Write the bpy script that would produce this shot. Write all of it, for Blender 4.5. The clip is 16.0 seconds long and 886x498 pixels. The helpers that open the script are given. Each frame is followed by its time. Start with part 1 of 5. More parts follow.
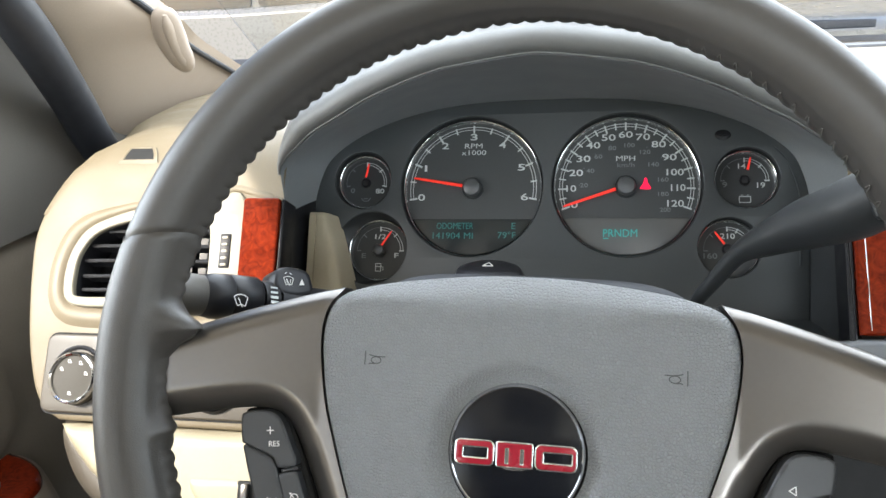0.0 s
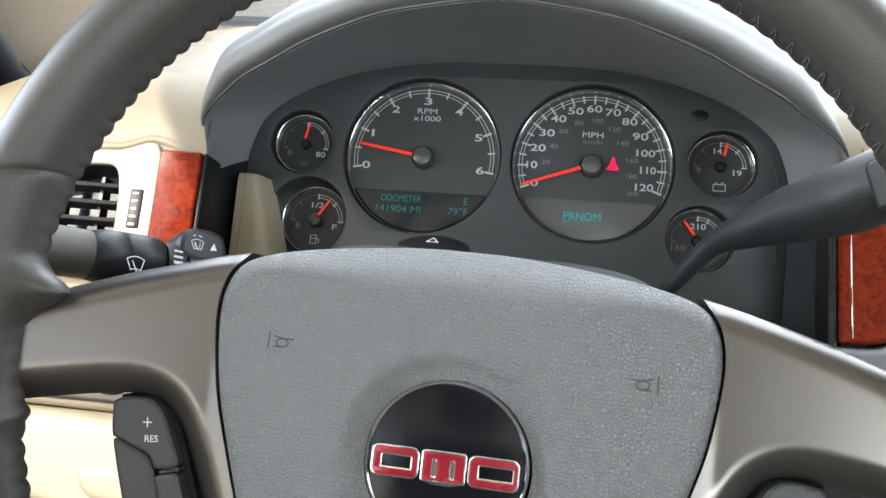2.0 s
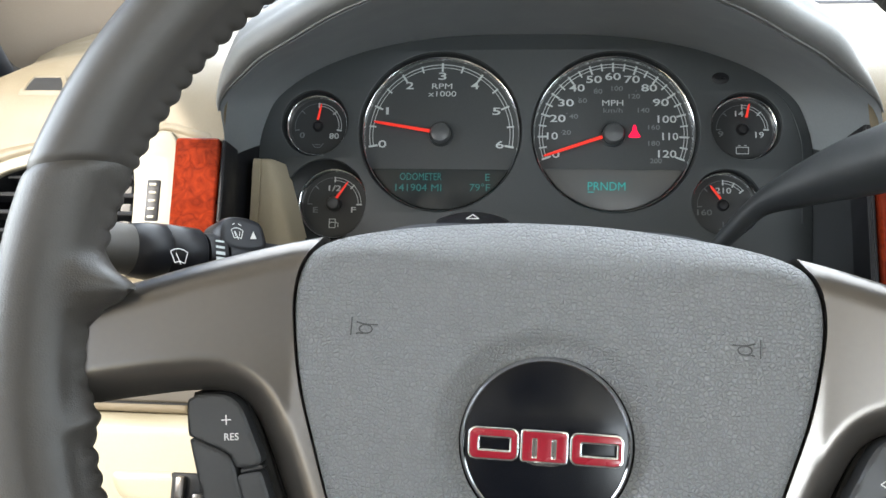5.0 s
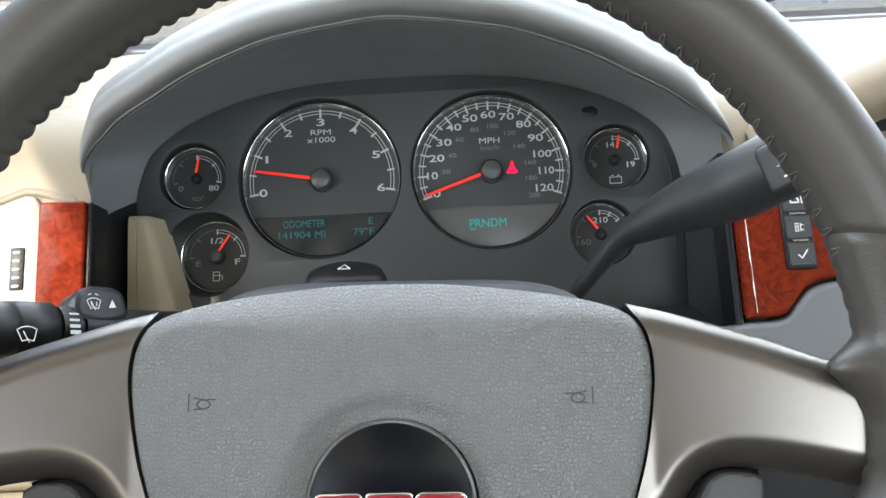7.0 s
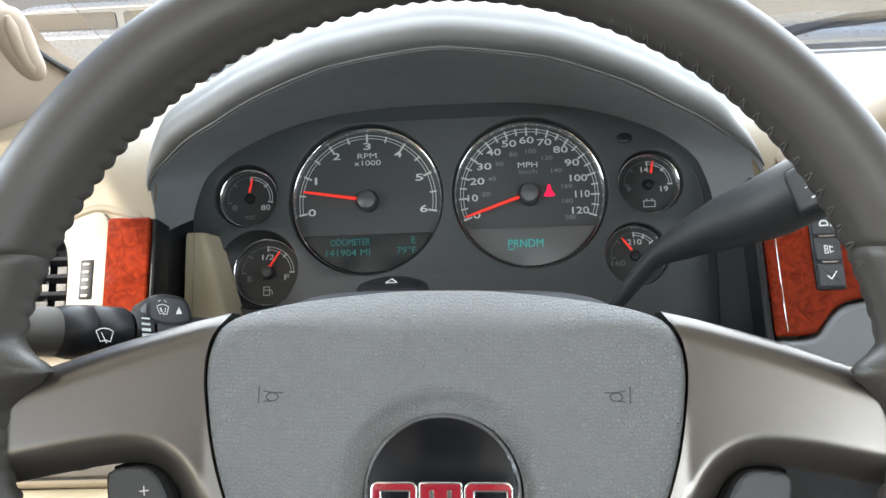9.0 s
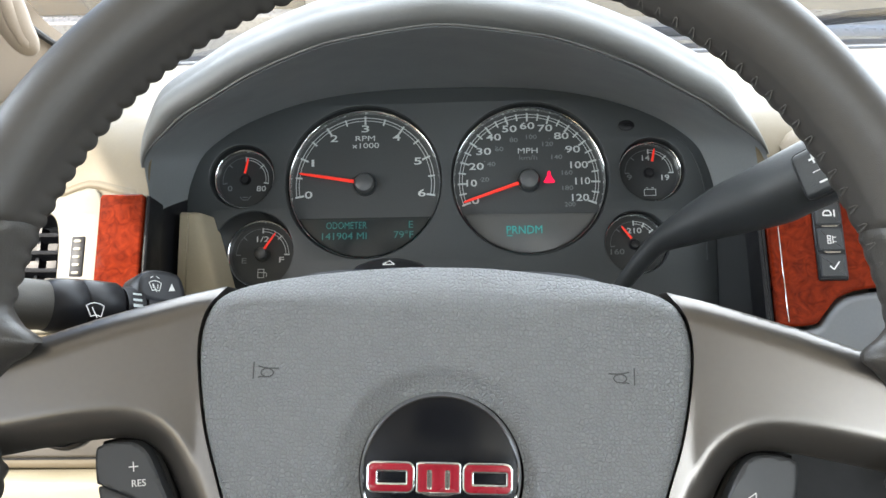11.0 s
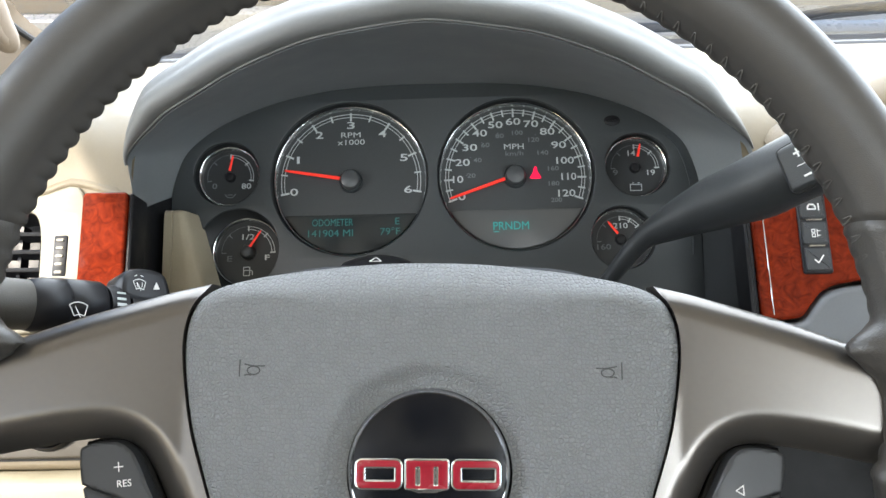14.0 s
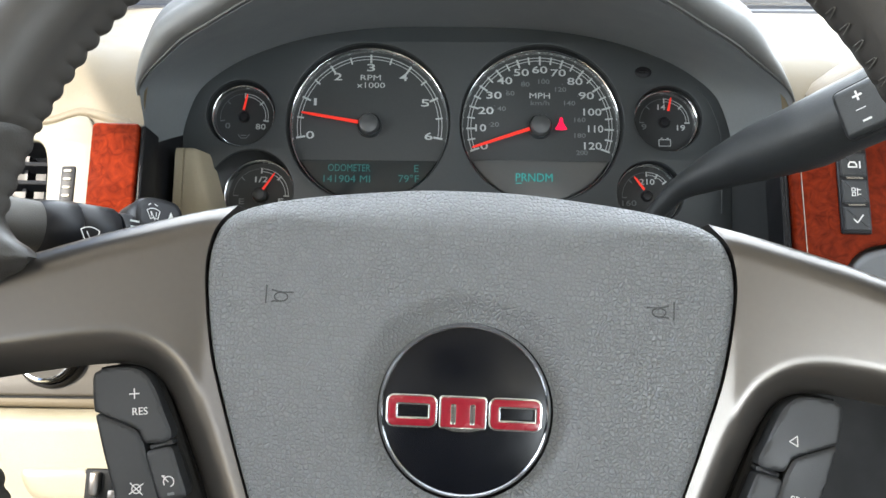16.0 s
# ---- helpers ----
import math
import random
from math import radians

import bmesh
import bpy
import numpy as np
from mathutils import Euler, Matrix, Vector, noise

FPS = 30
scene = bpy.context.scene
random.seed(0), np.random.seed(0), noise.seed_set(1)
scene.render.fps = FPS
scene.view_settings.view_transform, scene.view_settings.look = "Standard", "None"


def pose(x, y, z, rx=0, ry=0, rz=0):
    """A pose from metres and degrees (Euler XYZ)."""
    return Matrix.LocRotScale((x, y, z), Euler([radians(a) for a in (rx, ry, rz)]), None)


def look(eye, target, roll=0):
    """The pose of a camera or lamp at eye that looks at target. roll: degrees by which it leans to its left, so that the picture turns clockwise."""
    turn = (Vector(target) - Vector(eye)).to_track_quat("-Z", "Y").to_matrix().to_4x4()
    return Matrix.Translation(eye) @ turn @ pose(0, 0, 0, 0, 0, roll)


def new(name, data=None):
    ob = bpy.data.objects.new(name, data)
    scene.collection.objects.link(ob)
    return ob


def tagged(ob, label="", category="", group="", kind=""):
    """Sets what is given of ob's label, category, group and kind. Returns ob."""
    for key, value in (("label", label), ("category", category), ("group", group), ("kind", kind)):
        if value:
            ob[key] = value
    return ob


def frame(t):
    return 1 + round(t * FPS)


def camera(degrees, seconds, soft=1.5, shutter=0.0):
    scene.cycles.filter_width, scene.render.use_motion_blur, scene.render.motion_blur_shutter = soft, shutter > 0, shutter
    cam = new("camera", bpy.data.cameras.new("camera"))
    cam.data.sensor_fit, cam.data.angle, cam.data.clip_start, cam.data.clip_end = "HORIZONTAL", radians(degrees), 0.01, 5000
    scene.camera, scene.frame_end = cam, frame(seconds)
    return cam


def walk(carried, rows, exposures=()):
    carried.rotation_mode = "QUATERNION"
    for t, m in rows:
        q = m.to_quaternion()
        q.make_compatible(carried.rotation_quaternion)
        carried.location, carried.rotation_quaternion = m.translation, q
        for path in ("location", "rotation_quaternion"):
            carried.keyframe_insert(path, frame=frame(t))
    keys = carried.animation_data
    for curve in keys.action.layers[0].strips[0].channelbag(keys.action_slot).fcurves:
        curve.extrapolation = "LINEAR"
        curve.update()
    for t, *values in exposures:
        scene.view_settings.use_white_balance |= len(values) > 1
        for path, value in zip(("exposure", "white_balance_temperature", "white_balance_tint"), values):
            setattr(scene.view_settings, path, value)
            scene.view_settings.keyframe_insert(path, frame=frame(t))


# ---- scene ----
cam = camera(59.8, 16.0)
PATH = [
    (0, (0.036, -0.307, 1.461), (-0.34, 1.545, 0.807), -3.4),
    (0.5, (0.032, -0.297, 1.457), (-0.356, 1.549, 0.791), -3.3),
    (1, (0.032, -0.265, 1.447), (-0.281, 1.582, 0.747), -1.9),
    (1.5, (0.022, -0.22, 1.411), (-0.202, 1.625, 0.673), 1.1),
    (2, (0.035, -0.246, 1.431), (-0.23, 1.612, 0.741), 1.1),
    (2.5, (0.022, -0.271, 1.429), (-0.372, 1.574, 0.766), 1.3),
    (3, (0.01, -0.28, 1.425), (-0.436, 1.55, 0.751), 1.2),
    (3.5, (0.026, -0.257, 1.432), (-0.384, 1.568, 0.724), 0.1),
    (3.7, (0.016, -0.248, 1.421), (-0.363, 1.574, 0.687), -0.1),
    (5.8, (-0.013, -0.238, 1.439), (-0.064, 1.623, 0.709), -1.9),
    (6, (0.007, -0.236, 1.444), (-0.016, 1.633, 0.733), -2.2),
    (6.5, (0.028, -0.233, 1.442), (0.017, 1.646, 0.757), -3.2),
    (7, (0.028, -0.236, 1.439), (0.017, 1.641, 0.751), -2.9),
    (7.5, (0.031, -0.236, 1.438), (0.022, 1.644, 0.756), -2.4),
    (8, (0.019, -0.263, 1.44), (-0.026, 1.628, 0.791), -2.5),
    (8.5, (0.02, -0.264, 1.441), (-0.062, 1.637, 0.827), -2.9),
    (10.8, (0.015, -0.264, 1.433), (-0.045, 1.638, 0.816), -2.1),
    (11, (0.015, -0.259, 1.431), (-0.049, 1.639, 0.804), -1.6),
    (11.5, (0.015, -0.254, 1.429), (-0.047, 1.634, 0.773), -1.2),
    (12, (0.008, -0.255, 1.422), (-0.054, 1.629, 0.752), -1.2),
    (12.5, (0.011, -0.264, 1.43), (-0.064, 1.626, 0.78), -2.0),
    (13, (0.022, -0.26, 1.439), (-0.04, 1.637, 0.81), -2.3),
    (13.5, (0.02, -0.253, 1.434), (-0.02, 1.645, 0.803), -2.1),
    (14, (0.015, -0.258, 1.43), (-0.015, 1.639, 0.795), -1.7),
    (14.5, (0.011, -0.256, 1.426), (-0.018, 1.636, 0.781), -1.3),
    (15, (0.017, -0.256, 1.43), (-0.008, 1.635, 0.779), -1.3),
    (15.5, (0.002, -0.248, 1.413), (-0.021, 1.634, 0.739), 0.1),
    (16, (-0.003, -0.245, 1.407), (-0.023, 1.628, 0.706), 0.5),
]
walk(cam, [(t, look(eye, target, roll)) for t, eye, target, roll in PATH], [(0, 2.69, 6700, 10), (16, 2.69, 6700, 10)])

# ---- world, sun ----
SUN_TO = Vector((-0.56, -0.66, 0.70)).normalized()
world = bpy.data.worlds.new("sky")
scene.world = world
world.use_nodes = True
wt = world.node_tree
sky = wt.nodes.new("ShaderNodeTexSky")
sky.sky_type = "NISHITA"
sky.sun_disc = False
sky.sun_elevation = math.asin(SUN_TO.z)
sky.sun_rotation = math.atan2(SUN_TO.x, SUN_TO.y)
wt.links.new(sky.outputs[0], wt.nodes["Background"].inputs[0])
wt.nodes["Background"].inputs[1].default_value = 0.08
sun_data = bpy.data.lights.new("sun", "SUN")
sun_data.energy, sun_data.angle, sun_data.color = 1.25, radians(0.8), (1.0, 0.93, 0.82)
sun = new("sun", sun_data)
sun.matrix_world = look(SUN_TO * 20, (0, 0, 0))


def window_light(name, place, toward, wide, high, watts, color=(1, 1, 1)):
    """Sky light of one window opening."""
    d = bpy.data.lights.new(name, "AREA")
    d.shape, d.size, d.size_y, d.energy, d.color = "RECTANGLE", wide, high, watts, color
    ob = new(name, d)
    ob.matrix_world = look(place, Vector(place) + Vector(toward))
    return ob


SKY = (0.85, 0.935, 1.0)
window_light("sky_light_left", (-0.66, -0.02, 1.52), (1, 0.0, -0.12), 0.56, 0.42, 1.0, SKY)
window_light("sky_light_right", (1.34, -0.70, 1.54), (-1, 0.12, -0.1), 1.6, 0.46, 2.0, SKY)
window_light("sky_light_rear", (0.42, -1.64, 1.56), (-0.05, 1, -0.1), 1.5, 0.50, 7.4, SKY)
window_light("sky_light_front", (0.33, 0.54, 1.585), (0, -0.515, -0.857), 1.5, 0.96, 4.5, SKY)

# ---- materials ----
def material(name, base, rough=0.5, metal=0.0, vary=0.06, vscale=40.0, grain=0.0, gscale=600.0, gkind="noise", coat=0.0,
             emit=None, power=0.0, rvary=0.08, spec=0.5):
    """Principled surface with colour and gloss variation at two scales and a fine relief."""
    m = bpy.data.materials.new(name)
    m.use_nodes = True
    nt, b = m.node_tree, m.node_tree.nodes["Principled BSDF"]
    lk = nt.links.new
    tc = nt.nodes.new("ShaderNodeTexCoord")
    n1 = nt.nodes.new("ShaderNodeTexNoise")
    n1.inputs["Scale"].default_value, n1.inputs["Detail"].default_value = vscale, 6.0
    n2 = nt.nodes.new("ShaderNodeTexNoise")
    n2.inputs["Scale"].default_value, n2.inputs["Detail"].default_value = vscale * 14, 3.0
    lk(tc.outputs["Object"], n1.inputs["Vector"])
    lk(tc.outputs["Object"], n2.inputs["Vector"])
    add = nt.nodes.new("ShaderNodeMath")
    add.operation = "ADD"
    lk(n1.outputs["Fac"], add.inputs[0])
    lk(n2.outputs["Fac"], add.inputs[1])
    mr = nt.nodes.new("ShaderNodeMapRange")
    mr.inputs["From Min"].default_value, mr.inputs["From Max"].default_value = 0.6, 1.4
    mr.inputs["To Min"].default_value, mr.inputs["To Max"].default_value = 1 - vary, 1 + vary
    lk(add.outputs[0], mr.inputs["Value"])
    mx = nt.nodes.new("ShaderNodeVectorMath")
    mx.operation = "SCALE"
    mx.inputs[0].default_value = base
    lk(mr.outputs[0], mx.inputs["Scale"])
    lk(mx.outputs[0], b.inputs["Base Color"])
    rr = nt.nodes.new("ShaderNodeMapRange")
    rr.inputs["From Min"].default_value, rr.inputs["From Max"].default_value = 0.3, 0.7
    rr.inputs["To Min"].default_value, rr.inputs["To Max"].default_value = max(0.02, rough - rvary), min(1, rough + rvary)
    lk(n1.outputs["Fac"], rr.inputs["Value"])
    lk(rr.outputs[0], b.inputs["Roughness"])
    b.inputs["Metallic"].default_value = metal
    b.inputs["Specular IOR Level"].default_value = spec
    b.inputs["Coat Weight"].default_value = coat
    b.inputs["Coat Roughness"].default_value = 0.06
    if emit:
        b.inputs["Emission Color"].default_value = (*emit, 1)
        b.inputs["Emission Strength"].default_value = power
    if grain:
        bp = nt.nodes.new("ShaderNodeBump")
        bp.inputs["Strength"].default_value = grain
        bp.inputs["Distance"].default_value = 0.0006 if not gkind.startswith("leather") else 0.55 / gscale
        if gkind.startswith("leather"):
            warp = nt.nodes.new("ShaderNodeTexNoise")
            warp.inputs["Scale"].default_value = gscale * (0.45 if gkind == "leather_flat" else 0.6)
            lk(tc.outputs["Object"], warp.inputs["Vector"])
            mixv = nt.nodes.new("ShaderNodeVectorMath")
            mixv.operation = "MULTIPLY_ADD"
            lk(warp.outputs["Color"], mixv.inputs[0])
            mixv.inputs[1].default_value = ((1.0 if gkind == "leather_flat" else 0.9) / gscale,) * 3
            lk(tc.outputs["Object"], mixv.inputs[2])
            v = nt.nodes.new("ShaderNodeTexVoronoi")
            v.feature = "DISTANCE_TO_EDGE"
            v.voronoi_dimensions = "2D" if gkind == "leather_flat" else "3D"
            v.inputs["Scale"].default_value = gscale
            v.inputs["Randomness"].default_value = 0.85 if gkind == "leather_flat" else 1.0
            lk(mixv.outputs[0], v.inputs["Vector"])
            cl = nt.nodes.new("ShaderNodeMapRange")
            cl.interpolation_type = "SMOOTHSTEP"
            cl.inputs["From Max"].default_value = 0.30 if gkind == "leather_flat" else 0.27
            lk(v.outputs["Distance"], cl.inputs["Value"])
            lk(cl.outputs[0], bp.inputs["Height"])
            if gkind == "leather_flat":                      # creases between the pebbles darkened: shade painted into the grain
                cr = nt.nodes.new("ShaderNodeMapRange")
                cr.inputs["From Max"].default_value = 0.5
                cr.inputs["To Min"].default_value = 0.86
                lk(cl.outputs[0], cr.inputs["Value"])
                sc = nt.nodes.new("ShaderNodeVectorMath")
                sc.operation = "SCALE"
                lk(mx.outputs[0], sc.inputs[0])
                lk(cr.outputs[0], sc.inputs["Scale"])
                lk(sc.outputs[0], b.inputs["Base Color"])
        else:
            g = nt.nodes.new("ShaderNodeTexNoise")
            g.inputs["Scale"].default_value, g.inputs["Detail"].default_value = gscale, 4.0
            lk(tc.outputs["Object"], g.inputs["Vector"])
            lk(g.outputs["Fac"], bp.inputs["Height"])
        lk(bp.outputs[0], b.inputs["Normal"])
    return m


def wood_material():
    """Lacquered burl: dark figure in red-brown under a clear coat."""
    m = material("burl_wood", (0.36, 0.075, 0.03), 0.05, spec=0.15, rvary=0.01)
    nt = m.node_tree
    b = nt.nodes["Principled BSDF"]
    tc = nt.nodes["Texture Coordinate"]
    n = nt.nodes.new("ShaderNodeTexNoise")
    n.inputs["Scale"].default_value, n.inputs["Detail"].default_value, n.inputs["Distortion"].default_value = 95, 8, 2.2
    nt.links.new(tc.outputs["Object"], n.inputs["Vector"])
    r = nt.nodes.new("ShaderNodeValToRGB")
    r.color_ramp.elements[0].position, r.color_ramp.elements[0].color = 0.30, (0.080, 0.008, 0.003, 1)
    r.color_ramp.elements[1].position, r.color_ramp.elements[1].color = 0.72, (0.185, 0.020, 0.006, 1)
    nt.links.new(n.outputs["Fac"], r.inputs["Fac"])
    nt.links.new(r.outputs["Color"], b.inputs["Base Color"])
    return m


def glass_material():
    m = bpy.data.materials.new("clear_glass")
    m.use_nodes = True
    b = m.node_tree.nodes["Principled BSDF"]
    b.inputs["Base Color"].default_value = (0.96, 0.98, 0.97, 1)
    b.inputs["Transmission Weight"].default_value = 1.0
    b.inputs["Roughness"].default_value = 0.0
    b.inputs["IOR"].default_value = 1.45
    return m


M_RIM = material("rim_leather", (0.047, 0.043, 0.039), 0.40, spec=0.55, grain=0.12, gscale=1500, gkind="leather", vary=0.06, vscale=25, rvary=0.03)
M_GRIP = material("grip_leather", (0.047, 0.043, 0.039), 0.40, spec=0.55, grain=0.13, gscale=900, gkind="leather", vary=0.08, vscale=25, rvary=0.03)
M_THREAD = material("thread", (0.10, 0.094, 0.085), 0.6)
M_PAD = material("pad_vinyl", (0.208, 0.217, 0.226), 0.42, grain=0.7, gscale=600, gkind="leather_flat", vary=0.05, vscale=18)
M_SATIN = material("satin_silver_paint", (0.165, 0.153, 0.141), 0.30, metal=0.85, vary=0.03, vscale=30, rvary=0.02)
M_BUTTON = material("button_plastic", (0.032, 0.034, 0.037), 0.45, grain=0.1, gscale=2500)
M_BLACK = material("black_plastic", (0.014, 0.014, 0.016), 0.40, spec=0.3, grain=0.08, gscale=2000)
M_GAP = material("dark_gap", (0.006, 0.006, 0.006), 0.8)
M_CHROME = material("chrome", (0.82, 0.82, 0.82), 0.09, metal=1.0, vary=0.02, rvary=0.03)
M_DULL = material("satin_chrome", (0.52, 0.52, 0.53), 0.2, metal=1.0, vary=0.02, rvary=0.03)
M_GLOSSBLACK = material("gloss_black_enamel", (0.003, 0.004, 0.007), 0.20, spec=0.28, vary=0.1)
M_RED = material("red_enamel", (0.30, 0.008, 0.022), 0.25, coat=0.4)
M_ICON = material("white_print", (0.72, 0.72, 0.70), 0.6)
M_PRINT = material("dial_print", (0.52, 0.56, 0.56), 0.6, emit=(0.75, 0.9, 0.9), power=0.004)
M_PRINT2 = material("dial_print_faint", (0.16, 0.18, 0.185), 0.6)
M_DIAL = material("dial_face", (0.045, 0.050, 0.052), 0.5, vary=0.08)
M_DIAL2 = material("small_dial_face", (0.026, 0.029, 0.031), 0.5, vary=0.08)
M_WELL = material("dial_surround", (0.016, 0.018, 0.019), 0.42, vary=0.08)
M_RING = material("dark_chrome", (0.80, 0.81, 0.81), 0.14, metal=1.0, vary=0.02, rvary=0.04)
M_HUB = material("hub_plastic", (0.075, 0.078, 0.081), 0.34)
M_PANEL = material("cluster_plastic", (0.046, 0.052, 0.055), 0.5, grain=0.12, gscale=1800, vary=0.06)
M_NEEDLE = material("needle_red", (0.85, 0.03, 0.02), 0.45, emit=(1.0, 0.06, 0.03), power=0.05)
M_TELL = material("red_telltale", (0.6, 0.0, 0.02), 0.5, emit=(1.0, 0.005, 0.06), power=0.22)
M_LCD = material("teal_display", (0.008, 0.10, 0.10), 0.5, emit=(0.0, 0.55, 0.53), power=0.09)
M_LCD2 = material("dim_teal_display", (0.006, 0.06, 0.06), 0.5, emit=(0.0, 0.50, 0.50), power=0.03)
M_SCREEN = material("display_window", (0.022, 0.026, 0.028), 0.15, vary=0.05, rvary=0.02, spec=0.35)
M_HOOD = material("hood_vinyl", (0.122, 0.124, 0.121), 0.48, grain=0.25, gscale=1100, gkind="leather", vary=0.06)
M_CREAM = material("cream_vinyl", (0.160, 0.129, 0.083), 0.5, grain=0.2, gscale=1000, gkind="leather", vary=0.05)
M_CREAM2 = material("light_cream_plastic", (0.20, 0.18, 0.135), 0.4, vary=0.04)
# the cream vinyl again, brightened for the sun on the knee panel
M_KNEE = material("sunlit_cream_vinyl", (0.28, 0.245, 0.17), 0.45, grain=0.15, gscale=1000, gkind="leather", vary=0.04)
# display window with a reflection painted in as paler grey
M_SCREEN2 = material("glare_display_window", (0.065, 0.070, 0.072), 0.25, vary=0.03, rvary=0.01, spec=0.8)
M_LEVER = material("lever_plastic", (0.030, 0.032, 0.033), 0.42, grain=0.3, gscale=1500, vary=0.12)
M_TAUPE = material("taupe_plastic", (0.068, 0.058, 0.045), 0.45, grain=0.15, gscale=1500)
M_KNOB = material("knob_plastic", (0.055, 0.050, 0.042), 0.6, spec=0.2)
M_DOOR = material("door_vinyl", (0.19, 0.162, 0.128), 0.55, grain=0.3, gscale=700, gkind="leather")
M_SAIL = material("dark_taupe_trim", (0.105, 0.098, 0.087), 0.6, grain=0.2, gscale=1200)
M_HOODIN = material("hood_lining", (0.235, 0.25, 0.26), 0.55, grain=0.15, gscale=1500)
# side trim plastic made paler for sun that does not reach it
M_SIDE = material("sunlit_side_plastic", (0.46, 0.40, 0.29), 0.45, vary=0.04)
M_STALK = material("grey_stalk_plastic", (0.062, 0.056, 0.048), 0.5, grain=0.25, gscale=1600)
M_PILLAR = material("beige_pillar_plastic", (0.30, 0.245, 0.195), 0.5, grain=0.15, gscale=1500)
M_BOLSTER = material("grey_bolster_vinyl", (0.115, 0.121, 0.127), 0.40, grain=0.12, gscale=1100, gkind="leather", vary=0.06)
M_TAN = material("tan_plastic", (0.20, 0.158, 0.108), 0.42, grain=0.25, gscale=900, gkind="leather")
M_SEAT = material("taupe_seat_leather", (0.10, 0.085, 0.07), 0.5, grain=0.4, gscale=400, gkind="leather")
M_RUBBER = material("black_rubber", (0.012, 0.014, 0.019), 0.6)
M_WOOD = wood_material()
M_GLASS = glass_material()
M_LINING = material("headliner_cloth", (0.55, 0.49, 0.40), 0.9, grain=0.3, gscale=1500)
M_CARPET = material("carpet", (0.06, 0.055, 0.05), 0.95, grain=0.6, gscale=900)
M_PAINT = material("silver_car_paint", (0.15, 0.147, 0.138), 0.32, metal=0.0, coat=0.5, vary=0.04)
M_WALL = material("pale_wall_paint", (0.12, 0.118, 0.113), 0.85, vary=0.12, vscale=1.5, grain=0.2, gscale=60)
M_CARBODY = material("white_car_paint", (0.20, 0.195, 0.185), 0.3, coat=0.4)
M_CARGLASS = material("tinted_glass", (0.05, 0.055, 0.06), 0.08, spec=0.8)
M_LAMP = material("red_lens", (0.55, 0.01, 0.02), 0.15, coat=0.5)
M_ASPHALT = material("concrete", (0.20, 0.195, 0.18), 0.9, vary=0.25, vscale=2, grain=0.5, gscale=120)


# ---- building helpers ----
from mathutils.geometry import delaunay_2d_cdt


def local_axes(o, ex, n):
    """The matrix of a local space: x along ex, z along n."""
    n, ex = Vector(n).normalized(), Vector(ex)
    ex = (ex - n * ex.dot(n)).normalized()
    ey = n.cross(ex)
    m = Matrix((ex, ey, n)).transposed().to_4x4()
    m.translation = o
    return m


def lean(deg):
    return (0, -math.cos(radians(deg)), math.sin(radians(deg)))


WHEEL = local_axes((0.003, -0.002, 1.2525), (0.149, -0.006, -0.002), lean(25))
DIALS = local_axes((0, 0.360, 1.300), (1, 0, 0), lean(28))
FASCIA = local_axes((0, 0.257, 1.303), (1, 0, 0), lean(30.5))


def thing(name, m, label, category, group="", kind=""):
    e = new(name)
    e.empty_display_size = 0.02
    e.matrix_world = m
    return tagged(e, label, category, group, kind)


def finish(me, mat, smooth=35):
    me.materials.clear()
    me.materials.append(mat)
    if smooth:
        me.shade_smooth()
        me.set_sharp_from_angle(angle=radians(smooth))
    return me


def part(name, bm, mat, parent, label="", smooth=35):
    """Links a bmesh or a mesh as one object under a thing or a part."""
    if isinstance(bm, bpy.types.Mesh):
        me = bm
    else:
        me = bpy.data.meshes.new(name)
        bmesh.ops.recalc_face_normals(bm, faces=bm.faces)
        bm.to_mesh(me)
        bm.free()
    finish(me, mat, smooth)
    ob = new(name, me)
    ob.parent = parent
    return tagged(ob, label)


def solo(name, bm, mat, label, category, kind="", smooth=35):
    """A top-level thing or piece of the setting of one mesh, in world metres."""
    return tagged(part(name, bm, mat, None, label, smooth), label, category, "", kind)


def rings(loops, closed=True, cap0=False, cap1=False):
    """A skin over loops of points with equal counts."""
    bm = bmesh.new()
    vs = [[bm.verts.new(p) for p in lp] for lp in loops]
    n = len(vs[0])
    for a, b in zip(vs, vs[1:]):
        for i in range(n if closed else n - 1):
            j = (i + 1) % n
            bm.faces.new((a[i], a[j], b[j], b[i]))
    if cap0:
        bm.faces.new(vs[0][::-1])
    if cap1:
        bm.faces.new(vs[-1])
    return bm


def smooth_loop(pts, per=6, closed=True):
    """A Catmull-Rom line through points of any dimension."""
    p = np.array(pts, float)
    n, out = len(p), []
    last = n if closed else n - 1
    for i in range(last):
        if closed:
            a, b, c, d = p[i - 1], p[i], p[(i + 1) % n], p[(i + 2) % n]
        else:
            a, b, c, d = p[max(i - 1, 0)], p[i], p[i + 1], p[min(i + 2, n - 1)]
        for k in range(per):
            t = k / per
            out.append(0.5 * (2 * b + (c - a) * t + (2 * a - 5 * b + 4 * c - d) * t * t + (3 * b - a - 3 * c + d) * t ** 3))
    if not closed:
        out.append(p[-1])
    return np.array(out)


def ccw(p):
    p = np.array(p, float)
    x, y = p[:, 0], p[:, 1]
    return p if (x * np.roll(y, -1) - np.roll(x, -1) * y).sum() > 0 else p[::-1]


def inset(p, d):
    """A counter-clockwise loop moved inwards by d."""
    a, b = np.roll(p, 1, 0), np.roll(p, -1, 0)
    t = b - a
    t /= np.linalg.norm(t, axis=1)[:, None] + 1e-12
    return p + d * np.stack((-t[:, 1], t[:, 0]), 1)


